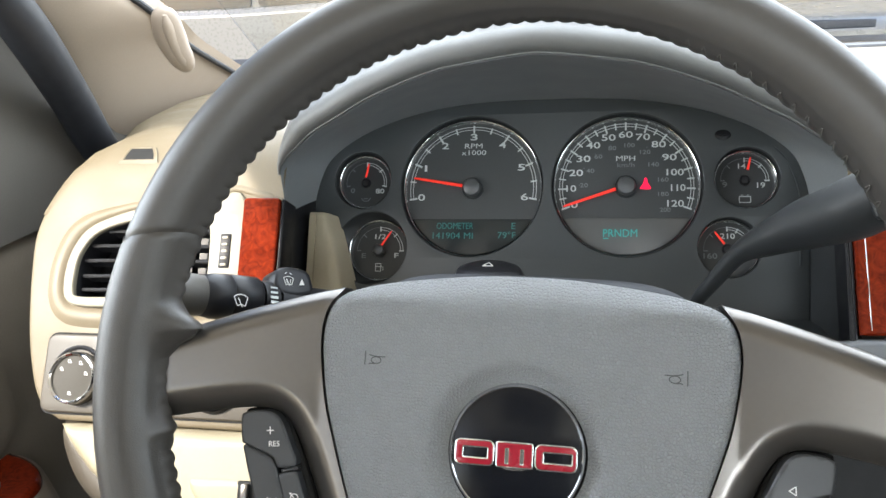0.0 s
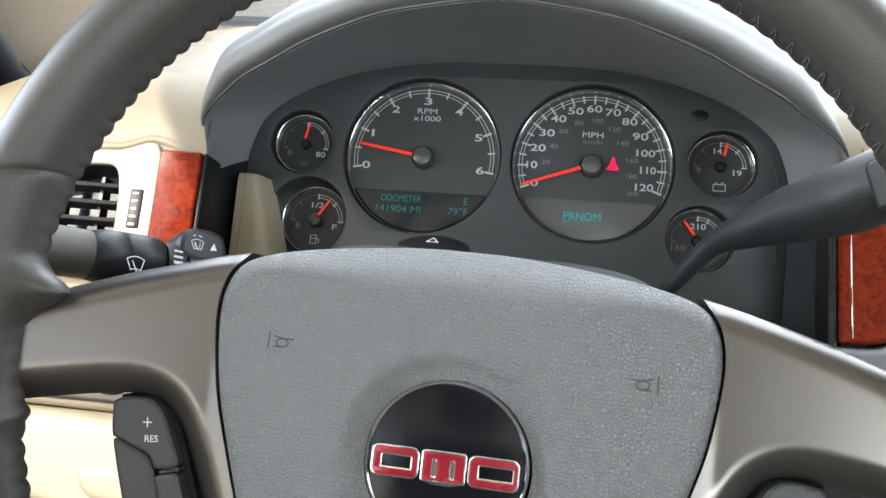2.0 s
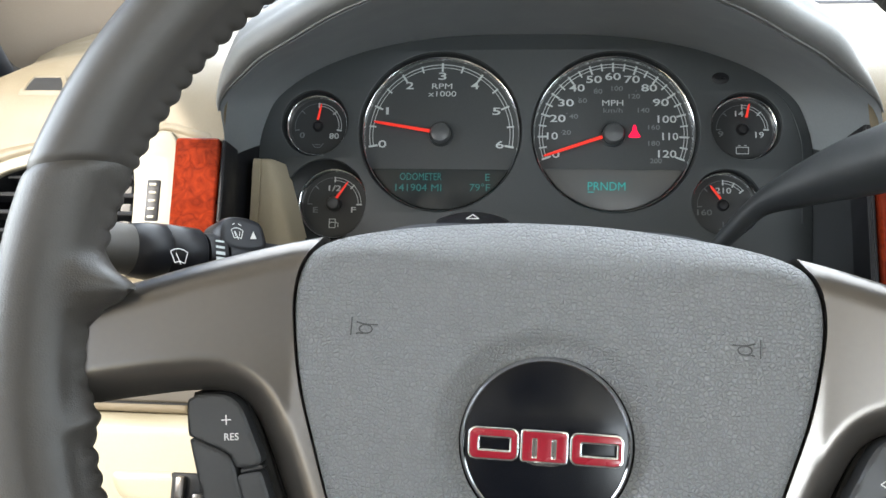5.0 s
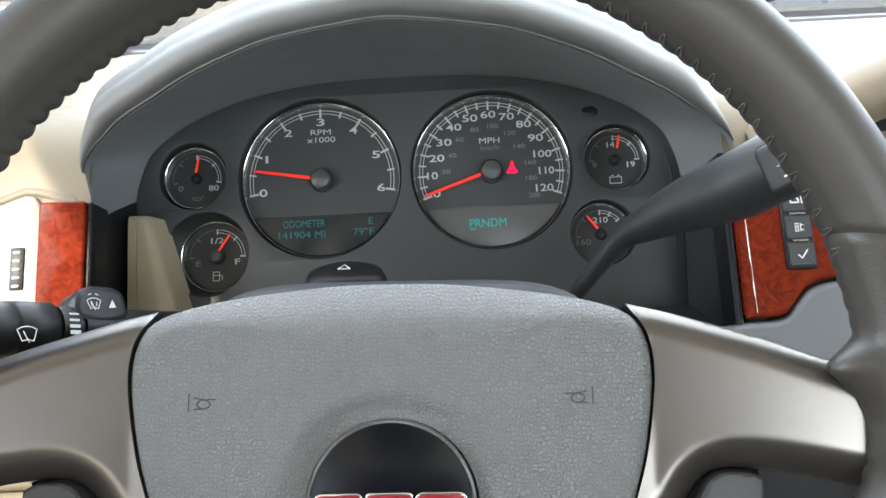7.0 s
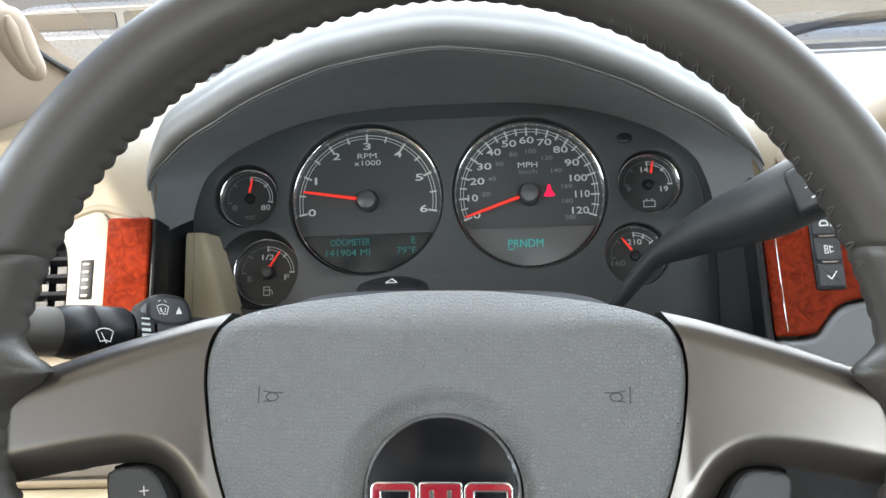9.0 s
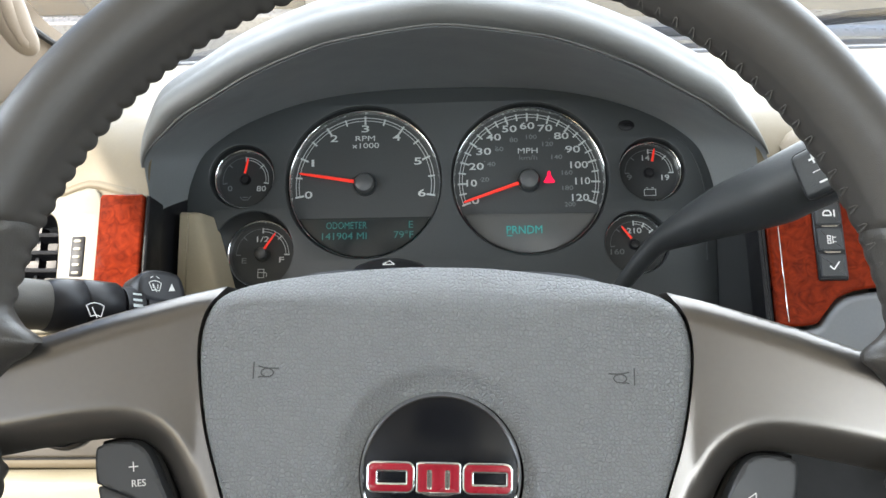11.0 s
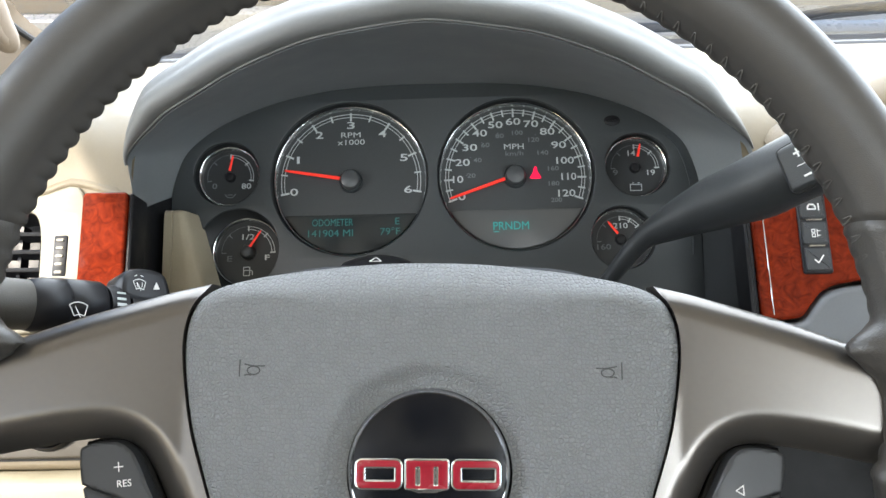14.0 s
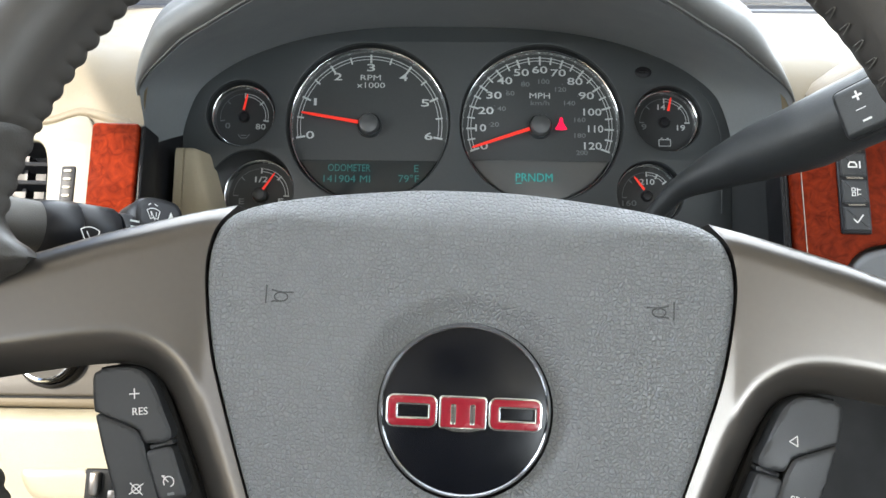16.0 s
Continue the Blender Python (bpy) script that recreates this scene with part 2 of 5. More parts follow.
def pillow(outline, steps, bottom=None, bend=None):
    """A rounded plate: steps are (inset, height) from the rim to the cap; bend(u, v) is added to the height."""
    o = ccw(outline)
    f = bend or (lambda u, v: 0.0)
    lp = []
    if bottom is not None:
        lp.append([(x, y, bottom) for x, y in o])
    for d, h in list(steps) + [(steps[-1][0] + 0.0007, steps[-1][1])]:
        lp.append([(x, y, h + f(x, y)) for x, y in inset(o, d)])
    return rings(lp, True, bottom is not None, True)


def plate(loops, depth, bevel=0.0, z=0.0):
    """A flat plate with holes: 2D closed loops, filled, depth thick with its face at z and a rounded edge."""
    cu = bpy.data.curves.new("plate", "CURVE")
    cu.dimensions, cu.fill_mode = "2D", "BOTH"
    cu.extrude, cu.bevel_depth, cu.bevel_resolution = max(depth / 2 - bevel, 0), bevel, 2
    cu.offset = -bevel
    for lp in loops:
        s = cu.splines.new("POLY")
        s.points.add(len(lp) - 1)
        for q, (x, y) in zip(s.points, lp):
            q.co = (x, y, 0, 1)
        s.use_cyclic_u = True
    return baked(cu, z - depth / 2)


def baked(cu, z=0.0):
    ob = new("tmp", cu)
    dg = bpy.context.evaluated_depsgraph_get()
    dg.update()
    me = bpy.data.meshes.new_from_object(ob.evaluated_get(dg))
    bpy.data.objects.remove(ob)
    bpy.data.curves.remove(cu)
    bm = bmesh.new()
    bm.from_mesh(me)
    bmesh.ops.remove_doubles(bm, verts=bm.verts, dist=2e-6)
    bm.to_mesh(me)
    bm.free()
    me.transform(Matrix.Translation((0, 0, z)))
    return me


def lettering(text, height, x, y, z=0.0, wide=1.0, turn=0.0, depth=0.0001, bold=0.0, span=0.0):
    """Letters of that cap height with their middle at x, y; span: the width of the whole word."""
    cu = bpy.data.curves.new("letters", "FONT")
    cu.body, cu.size, cu.align_x, cu.align_y = text, height / 0.70, "CENTER", "CENTER"
    cu.extrude, cu.offset, cu.resolution_u = depth, bold * height, 3
    me = baked(cu)
    if span:
        xs = [v.co.x for v in me.vertices]
        wide = span / (max(xs) - min(xs))
        me.transform(Matrix.Translation((-(max(xs) + min(xs)) / 2, 0, 0)))
    me.transform(pose(x, y, z, 0, 0, turn) @ Matrix.Diagonal((wide, 1, 1, 1)))
    return me


def joined(meshes):
    bm = bmesh.new()
    for me in meshes:
        if isinstance(me, bmesh.types.BMesh):
            tmp = bpy.data.meshes.new("tmp")
            me.to_mesh(tmp)
            me.free()
            me = tmp
        bm.from_mesh(me)
    return bm


def domed(outline, height, spacing=0.0025, skirt=None):
    """A triangulated sheet inside a closed loop, raised by height(u, v); skirt: the depth of its side wall."""
    o = ccw(outline)
    n = len(o)
    lo, hi = o.min(0), o.max(0)
    nxt = np.roll(o, -1, 0)
    pts = [Vector(p) for p in o]
    for j, y in enumerate(np.arange(lo[1] + spacing * 0.5, hi[1], spacing * 0.87)):
        for x in np.arange(lo[0] + (spacing * 0.5 if j % 2 else 0), hi[0], spacing):
            cross = (o[:, 1] > y) != (nxt[:, 1] > y)
            xi = o[:, 0] + (y - o[:, 1]) / np.where(cross, nxt[:, 1] - o[:, 1], 1) * (nxt[:, 0] - o[:, 0])
            if (cross & (x < xi)).sum() % 2:
                d, _ = edge_distance(o, x, y)
                if d > spacing * 0.4:
                    pts.append(Vector((x, y)))
    vs, _, fs, _, _, _ = delaunay_2d_cdt(pts, [(i, (i + 1) % n) for i in range(n)], [], 1, 1e-7)
    bm = bmesh.new()
    bv = [bm.verts.new((v.x, v.y, height(v.x, v.y))) for v in vs]
    for f in fs:
        bm.faces.new([bv[i] for i in f])
    if skirt is not None:
        low = [bm.verts.new((v[0], v[1], skirt)) for v in o]
        for i in range(n):
            bm.faces.new((bv[i], bv[(i + 1) % n], low[(i + 1) % n], low[i]))
    return bm


def edge_distance(o, x, y, closed=True):
    """Distance from a point to a line of points, and the place along it."""
    a = o if closed else o[:-1]
    b = np.roll(o, -1, 0) if closed else o[1:]
    e = b - a
    t = np.clip(((x - a[:, 0]) * e[:, 0] + (y - a[:, 1]) * e[:, 1]) / ((e ** 2).sum(1) + 1e-15), 0, 1)
    d = np.hypot(a[:, 0] + t * e[:, 0] - x, a[:, 1] + t * e[:, 1] - y)
    k = int(d.argmin())
    return float(d[k]), k


def tube(pts, radii, seg=12, flat=1.0, up=(0, 0, 1), caps=True):
    """A round or flattened tube along points."""
    pts = [Vector(p) for p in pts]
    radii = [float(r) for r in radii] if isinstance(radii, (list, tuple)) else [radii] * len(pts)
    lp = []
    for i, p in enumerate(pts):
        t = (pts[min(i + 1, len(pts) - 1)] - pts[max(i - 1, 0)]).normalized()
        s = t.cross(Vector(up)).normalized()
        w = s.cross(t)
        lp.append([p + radii[i] * (math.cos(a) * s + flat * math.sin(a) * w) for a in np.linspace(0, 2 * math.pi, seg, False)])
    return rings(lp, True, caps, caps)


def lathe(profile, seg=64, cx=0.0, cy=0.0, a0=0.0, a1=360.0):
    """A turned body round local z from (radius, height) pairs."""
    full = a1 - a0 >= 360
    an = np.radians(np.linspace(a0, a1, seg, not full))
    lp = [[(cx + r * math.cos(a), cy + r * math.sin(a), h) for a in an] for r, h in profile]
    return rings(lp, full)


def disc(r, z, seg=48, cx=0.0, cy=0.0):
    bm = bmesh.new()
    bm.faces.new([bm.verts.new((cx + r * math.cos(a), cy + r * math.sin(a), z)) for a in np.linspace(0, 2 * math.pi, seg, False)])
    return bm


def block(x0, x1, y0, y1, z0, z1, bevel=0.0, segs=2):
    bm = bmesh.new()
    bmesh.ops.create_cube(bm, size=1)
    for v in bm.verts:
        v.co = ((x0 + x1) / 2 + v.co.x * (x1 - x0), (y0 + y1) / 2 + v.co.y * (y1 - y0), (z0 + z1) / 2 + v.co.z * (z1 - z0))
    if bevel:
        bmesh.ops.bevel(bm, geom=bm.edges[:], offset=bevel, segments=segs, affect="EDGES", profile=0.5)
    return bm


def strokes(lines, r, z=0.0, closed=False):
    """Drawn lines as flat ribbons of width 2 r at height z."""
    bm = bmesh.new()
    for ln in lines:
        p = np.array(ln, float)
        for a, b in zip(p, p[1:]):
            t = (b - a) / (np.linalg.norm(b - a) + 1e-9)
            nn, e = np.array((-t[1], t[0])) * r, t * r * 0.5
            bm.faces.new([bm.verts.new((q[0], q[1], z)) for q in (a - e - nn, b + e - nn, b + e + nn, a - e + nn)])
    return bm


def arc(cx, cy, r, a0, a1, n=24):
    return [(cx + r * math.cos(radians(a)), cy + r * math.sin(radians(a))) for a in np.linspace(a0, a1, n)]


def rounded(x0, x1, y0, y1, r, n=5):
    out = []
    for cx, cy, a in ((x1 - r, y1 - r, 0), (x0 + r, y1 - r, 90), (x0 + r, y0 + r, 180), (x1 - r, y0 + r, 270)):
        out += arc(cx, cy, r, a, a + 90, n)
    return out


def mirrored(pts):
    return [(-x, y) for x, y in pts][::-1]


def step(a, b, x):
    t = min(max((x - a) / (b - a), 0), 1)
    return t * t * (3 - 2 * t)


# ---- setting: ground, cabin shell, outside ----
solo("ground", rings([[(-60, -60, 0), (60, -60, 0)], [(-60, 80, 0), (60, 80, 0)]], False), M_ASPHALT,
     "pale concrete ground of a parking lot", "ground", "structure")


def quad_wall(name, pts, thick, mat, label, category, kind="structure"):
    """A slab from four corners, thick along its normal."""
    p = [Vector(q) for q in pts]
    n = (p[1] - p[0]).cross(p[3] - p[0]).normalized() * thick
    return solo(name, rings([p, [q + n for q in p]], True, True, True), mat, label, category, kind, 0)


# roof lining, with the window openings below its sides
roof = smooth_loop([(-0.58, 1.748), (-0.565, 1.767), (-0.50, 1.806), (-0.40, 1.832), (-0.2, 1.850), (0.34, 1.862), (0.88, 1.850), (1.08, 1.832), (1.18, 1.805), (1.245, 1.765), (1.26, 1.742)], 5, False)
solo("ceiling", rings([[(x, y, z) for x, z in roof] for y in (0.10, -0.4, -1.0, -1.6)] + [[(x, y, z + 0.04) for x, z in roof] for y in (-1.6, -1.0, -0.4, 0.10)]
                      + [[(x, 0.10, z) for x, z in roof]], False), M_LINING, "beige cloth headliner under the roof", "ceiling", "structure")
quad_wall("wall_rear", [(-0.62, -1.6, 0.5), (1.3, -1.6, 0.5), (1.3, -1.6, 1.20), (-0.62, -1.6, 1.20)], 0.03, M_LINING,
          "dim beige rear of the cabin", "wall")
quad_wall("floor", [(-0.62, -1.6, 0.52), (1.3, -1.6, 0.52), (1.3, 0.9, 0.52), (-0.62, 0.9, 0.52)], 0.02, M_CARPET,
          "dark carpet on the cabin floor", "floor")
quad_wall("wall_right", [(1.28, -1.6, 0.5), (1.28, 0.95, 0.5), (1.28, 0.95, 1.26), (1.28, -1.6, 1.26)], 0.03, M_DOOR,
          "far door panel in taupe vinyl", "wall")
quad_wall("firewall", [(-0.62, 0.86, 0.5), (1.3, 0.86, 0.5), (1.3, 0.86, 1.30), (-0.62, 0.86, 1.30)], 0.03, M_CARPET,
          "dark firewall behind the dashboard", "wall")

# windshield
ws = solo("windshield", rings([[(-0.50, 0.974, 1.327), (1.16, 0.974, 1.327), (1.10, 0.12, 1.84), (-0.44, 0.12, 1.84)],
                               [(-0.50, 0.978, 1.331), (1.16, 0.978, 1.331), (1.10, 0.124, 1.844), (-0.44, 0.124, 1.844)]], True, True, True),
          M_GLASS, "clear laminated glass windshield", "windshield", "structure", 0)
ws.visible_shadow = False

# cowl, wipers and bonnet outside
solo("cowl_panel", rings([[(x, y, z) for x in (-0.62, 0.3, 1.3)] for y, z in ((0.90, 1.318), (0.984, 1.322), (0.990, 1.344), (1.06, 1.347), (1.075, 1.338), (1.17, 1.332), (1.18, 1.29))], False),
     M_STALK, "grey plastic cowl panel below the windshield", "cowl", "structure")
bon = []
for y, z in ((1.165, 1.29), (1.17, 1.346), (1.19, 1.358), (1.25, 1.364), (1.5, 1.370), (1.8, 1.368), (2.05, 1.352), (2.18, 1.31), (2.22, 1.10)):
    bon.append([(x, y, z - 0.05 * ((x - 0.34) / 0.95) ** 4 + 0.012 * (math.exp(-((x + 0.22) / 0.05) ** 2) + math.exp(-((x - 0.9) / 0.05) ** 2)))
                for x in np.linspace(-0.61, 1.29, 60)])
solo("bonnet", rings(bon, False), M_PAINT, "grey painted bonnet seen through the windshield", "bonnet", "structure")


def wiper(m):
    w = thing("windshield_wiper", m, "black windshield wiper resting on the cowl", "wiper", "wipers at the windshield base")
    part("arm", tube([(0, 0, 0), (0.12, 0.01, 0.012), (0.34, 0.03, 0.010)], [0.009, 0.007, 0.005], 8), M_BLACK, w)
    part("blade", tube([(0.05, 0.035, 0.004), (0.34, 0.04, 0.006), (0.62, 0.035, 0.004)], [0.004, 0.006, 0.004], 8, 1.6), M_RUBBER, w)
    return w


wiper(pose(-0.15, 1.01, 1.362, 0, 0, 0))
wiper(pose(0.50, 1.01, 1.366, 0, -4, 2))


# across the lot: a pale wall and one parked car seen from its side
solo("building_wall", block(-40, 40, 16.0, 16.4, 0, 6.5), M_WALL, "pale grey building wall across the lot", "building wall", "structure", 0)
parked = thing("parked_car", pose(-1.0, 6.0, 0.0), "white parked estate car across the lot", "car")
car_side = smooth_loop([(-4.6, 0.35), (-4.7, 0.75), (-4.5, 1.0), (-3.6, 1.12), (-3.0, 1.33), (-2.0, 1.345), (-0.05, 1.335), (0.02, 1.0), (0.0, 0.45), (-0.2, 0.32)], 5)
upright = Matrix(((1, 0, 0, 0), (0, 0, -1, 0), (0, 1, 0, 0), (0, 0, 0, 1)))
part("body", pillow(car_side, [(0, -0.10), (0.02, -0.03), (0.06, 0.0)], -1.7), M_CARBODY, parked, "white car body", 60).data.transform(upright)
part("roof_cabin", pillow(smooth_loop([(-3.3, 1.25), (-2.7, 1.50), (-2.2, 1.56), (-0.5, 1.55), (-0.15, 1.50), (-0.02, 1.25)], 5), [(0, -0.24), (0.02, -0.18), (0.05, -0.15)], -1.5), M_CARBODY, parked, "white car roof", 60).data.transform(upright)
for x0, x1 in ((-2.75, -1.80), (-1.74, -1.00), (-0.94, -0.24)):
    part("side_window", pillow(rounded(x0, x1, 1.352, 1.485, 0.03, 4), [(0, -0.16), (0.004, -0.138)]), M_CARGLASS, parked, "tinted side window").data.transform(upright)
part("tail_light", pillow(rounded(-0.115, -0.015, 1.29, 1.41, 0.02, 4), [(0, -0.05), (0.01, 0.012), (0.02, 0.02)]), M_LAMP, parked, "red tail light lens").data.transform(upright)
for x in (-3.85, -0.80):
    w = part("wheel", lathe([(0.33, -0.20), (0.33, -0.02), (0.30, 0.005), (0.21, 0.0), (0.20, -0.02), (0.0001, -0.01)], 36, x, 0.33), M_RUBBER, parked, "black tyre with grey rim")
    w.data.transform(upright)
    part("rim", lathe([(0.20, 0.0), (0.19, 0.01), (0.05, 0.006), (0.0001, 0.012)], 30, x, 0.33), M_SATIN, w, "grey wheel rim").data.transform(upright)


# ---- steering wheel ----
RC, RR, RT, RN = (-0.0027, 0.0304), 0.1895, 0.0165, 0.0125   # rim centre, radius, tube, height over the pad plane
STITCH = 143                                                 # lacing stitches round the rim
wheel = thing("steering_wheel", WHEEL, "grey leather-wrapped steering wheel with satin silver spokes", "steering wheel")


def wrap(d):
    return (d + 180) % 360 - 180


def rim_point(theta, phi, grow=0.0, along=None):
    """Leather surface: theta round the wheel, phi round the tube (0 outwards, 90 to the driver, 180 to the hub)."""
    along = theta if along is None else along               # place along the wrap, for its seams
    ph = wrap(phi - 180)
    r = RT + grow
    near = math.exp(-((ph - 16) / 15) ** 2)
    left = step(80, 110, theta)                             # the lacing pulls the seam further in on the far side
    r += (0.0012 + 0.0006 * left) * near * (abs(math.sin(radians(theta) * STITCH / 2)) ** 0.7 - 0.45) + 0.0022 * left * near
    r -= 0.0006 * math.exp(-((ph + 16) / 5) ** 2)
    r += 0.0006 * math.exp(-(wrap(phi - 60) / 30) ** 2)
    for th, top, low, reach in ((163, 172.7, 190.5, 0.0160), (17, 6.9, -9.5, 0.0130)):    # leather drawn out over the spokes
        way = 1 if th > 90 else -1
        away, down = wrap(theta - top) * way, wrap(theta - low) * way
        tight = math.exp(-(wrap(phi - 182) / 25) ** 2)
        r += reach * tight * math.exp(-(away / (3.8 if away > 0 else 2.0)) ** 2) * (1 + 0.03 * math.sin(theta * 3 + radians(phi) * 7))
        r += 0.0040 * tight * math.exp(-(down / (1.5 if down > 0 else 2.4)) ** 2)
        r -= 0.0011 * math.exp(-(wrap(along - th) / 0.45) ** 2)  # seam groove
    for th in (234, 306):
        r -= 0.0011 * math.exp(-(wrap(theta - th) / 0.45) ** 2)
    r *= 1 + 0.010 * noise.noise(Vector((theta * 0.09, phi * 0.015, 3.1)))
    a, p = radians(theta), radians(phi)
    q = RR + 0.0026 * math.exp(-(wrap(theta - 42) / 36) ** 2) + r * math.cos(p) * 0.98
    return (RC[0] + q * math.cos(a), RC[1] + q * math.sin(a), RN + r * math.sin(p) * 1.06)


def skew(t, p):
    """The wrap's seams at the side grips run slanting round the tube, higher on the hub side."""
    k = 2.6 * (1 - math.cos(radians(p)))
    return k * math.exp(-(wrap(t - 17) / 16) ** 2) - k * math.exp(-(wrap(t - 163) / 16) ** 2)


def rim_arc(t0, t1):
    n = int((t1 - t0) / 0.45)
    return rings([[rim_point(t + skew(t, p), p, 0.0, t) for p in np.linspace(0, 360, 44, False)] for t in np.linspace(t0, t1, n)])


part("rim_upper_wrap", rim_arc(17, 163), M_RIM, wheel, "smooth dark grey leather wrap")
part("rim_side_grip", rim_arc(163, 234), M_GRIP, wheel, "grained dark grey leather grip")
part("rim_side_grip", rim_arc(-54, 17), M_GRIP, wheel, "grained dark grey leather grip")
part("rim_lower_wrap", rim_arc(234, 306), M_RIM, wheel, "smooth dark grey leather wrap")

# lacing: one looped thread over the seam at each pucker, lying open on the face of the rim
thread_me = None
for k in range(STITCH):
    th = 360.0 / STITCH * k
    if 74 < th < 200 or -7 < wrap(th) < 8:
        continue
    if thread_me is None:
        spin0 = th
        loop = [(190, -0.45), (184, -0.38), (178, -0.24), (173, -0.06), (169, 0.12), (167, 0.24), (168, 0.36), (172, 0.38), (178, 0.34), (184, 0.34)]
        path = []
        for f, dt in loop:
            q = Vector(rim_point(46.0, f, 0.0007)) - Vector((RC[0], RC[1], 0))
            path.append(Matrix.Rotation(radians(dt + th - 46.0), 3, "Z") @ q)
        thread_me = part("stitch", tube(path, [0.00016] + [0.00025] * 8 + [0.00016], 6), M_THREAD, wheel).data
    else:
        ob = new("stitch", thread_me)
        ob.parent = wheel
        ob.matrix_local = pose(RC[0], RC[1], 0, 0, 0, th - spin0)
        continue
    bpy.data.objects["stitch"].matrix_local = pose(RC[0], RC[1], 0)

# airbag pad
half_pad = [(0.0, 0.0830), (0.022, 0.0825), (0.050, 0.0797), (0.070, 0.0765), (0.084, 0.0728), (0.0925, 0.0682), (0.0968, 0.0610),
            (0.0987, 0.0515), (0.0982, 0.0380), (0.0948, 0.0165), (0.0880, -0.0062), (0.0800, -0.0300), (0.068, -0.062), (0.056, -0.080), (0.035, -0.088), (0.0, -0.090)]
pad_loop = ccw(smooth_loop(half_pad + [(-x, y) for x, y in half_pad[-2:0:-1]], 6))


def ray_radius(loop, a):
    """Distance from the middle to a star-shaped loop in the direction a."""
    c, s = math.cos(a), math.sin(a)
    p, q = loop, np.roll(loop, -1, 0)
    ex = q - p
    den = c * ex[:, 1] - s * ex[:, 0]
    r = (p[:, 0] * ex[:, 1] - p[:, 1] * ex[:, 0]) / np.where(abs(den) < 1e-12, 1e-12, den)
    w = (p[:, 0] * s - p[:, 1] * c) / np.where(abs(den) < 1e-12, 1e-12, den)
    ok = (r > 0) & (w >= -1e-6) & (w <= 1 + 1e-6)
    return float(r[ok].max())


BADGE = (-0.0002, 0.0006)


def pad_height(u, v, edge, up):
    r = math.hypot(u - BADGE[0], v - BADGE[1])
    h = 0.0030 - 0.30 * u * u
    h -= 0.0052 * (1 - step(0.0335, 0.0435, r))
    w = 0.0055 + 0.016 * step(0.5, 0.95, up)
    if edge < w:
        h -= (0.0035 + 0.009 * step(0.5, 0.95, up)) * (1 - edge / w) ** 2.2
    if edge < 0.0012:
        h -= 0.0012 * (1 - edge / 0.0012) ** 2
    return h


angs = np.linspace(0, 2 * math.pi, 220, False)
edges = [ray_radius(pad_loop, a) for a in angs]
pad_rings = []
for k in np.concatenate((np.linspace(0, 0.16, 9), np.linspace(0.2, 0.8, 16), np.linspace(0.83, 1.0, 16))):
    lp = []
    for a, e in zip(angs, edges):
        r = 0.0325 + (e - 0.0325) * k
        u, v = r * math.cos(a), r * math.sin(a)
        lp.append((u, v, pad_height(u, v, e - r, math.sin(a) * min(1, 0.105 / e + 0.1))))
    pad_rings.append(lp)
pad_rings.append([(x * 0.998, y * 0.998, z - 0.016) for x, y, z in pad_rings[-1]])
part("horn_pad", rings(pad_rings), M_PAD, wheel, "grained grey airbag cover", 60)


def horn_sign(s):
    """Embossed horn: a bell bar at the outer end and a coiled pipe inwards."""
    cx, cy = 0.0747 * s, 0.0400

    def ln(pts):
        return [(cx - s * x, cy + y, pad_height(cx - s * x, cy + y, 0.03, 0) + 0.00010) for x, y in pts]

    bell = ln([(-0.0004, -0.0034), (-0.0003, 0.0034)])
    pipe = ln([(0.0016, 0.0017), (0.0036, 0.0012), (0.0062, 0.0009), (0.0098, 0.0010)])
    coil = ln([(0.0052 + 0.0025 * math.cos(a), -0.0008 + 0.0016 * math.sin(a)) for a in np.linspace(2.2, 2.2 + 2 * math.pi, 20)])
    low = ln([(0.0016, -0.0027), (0.0028, -0.0024), (0.0044, -0.0026)])
    return joined([tube(q, 0.00026, 6) for q in (bell, pipe, coil, low)])


# dark line colour stands in for shade along the pad-coloured relief
M_EMB = material("relief_shade_line", (0.055, 0.057, 0.06), 0.5)
for s in (-1, 1):
    part("horn_sign", horn_sign(s), M_EMB, wheel, "moulded horn symbol")

# badge
badge = part("badge", lathe([(0.0001, 0.0016), (0.012, 0.0014), (0.022, 0.0008), (0.0300, -0.0002), (0.0304, -0.003)], 96, *BADGE), M_GLOSSBLACK, wheel,
             "round gloss black emblem with a chrome ring")
part("ring", lathe([(0.0299, -0.0015), (0.0301, 0.0003), (0.0306, 0.0008), (0.0310, 0.0003), (0.0313, 0.0001), (0.0316, -0.0004), (0.0320, -0.0030)], 96, *BADGE), M_DULL, badge, "chrome ring")


def emblem_bar(loops, z):
    part("emblem_edge", plate([inset(ccw(lp), -0.0007 if i == 0 else 0.0007) for i, lp in enumerate(loops)], 0.0014, 0.0003, z), M_CHROME, badge, "chrome outline")
    part("emblem_bar", plate([ccw(lp) for lp in loops], 0.0014, 0.0002, z + 0.0004), M_RED, badge, "red enamel bar")


BZ = 0.0024
for x0, x1, hx0, hx1 in ((-0.0281, -0.0108, -0.0252, -0.0128), (0.0092, 0.0272, 0.0121, 0.0260)):
    emblem_bar([rounded(x0, x1, -0.0053, 0.0053, 0.0022), rounded(hx0, hx1, -0.0028, 0.0028, 0.0008)], BZ)
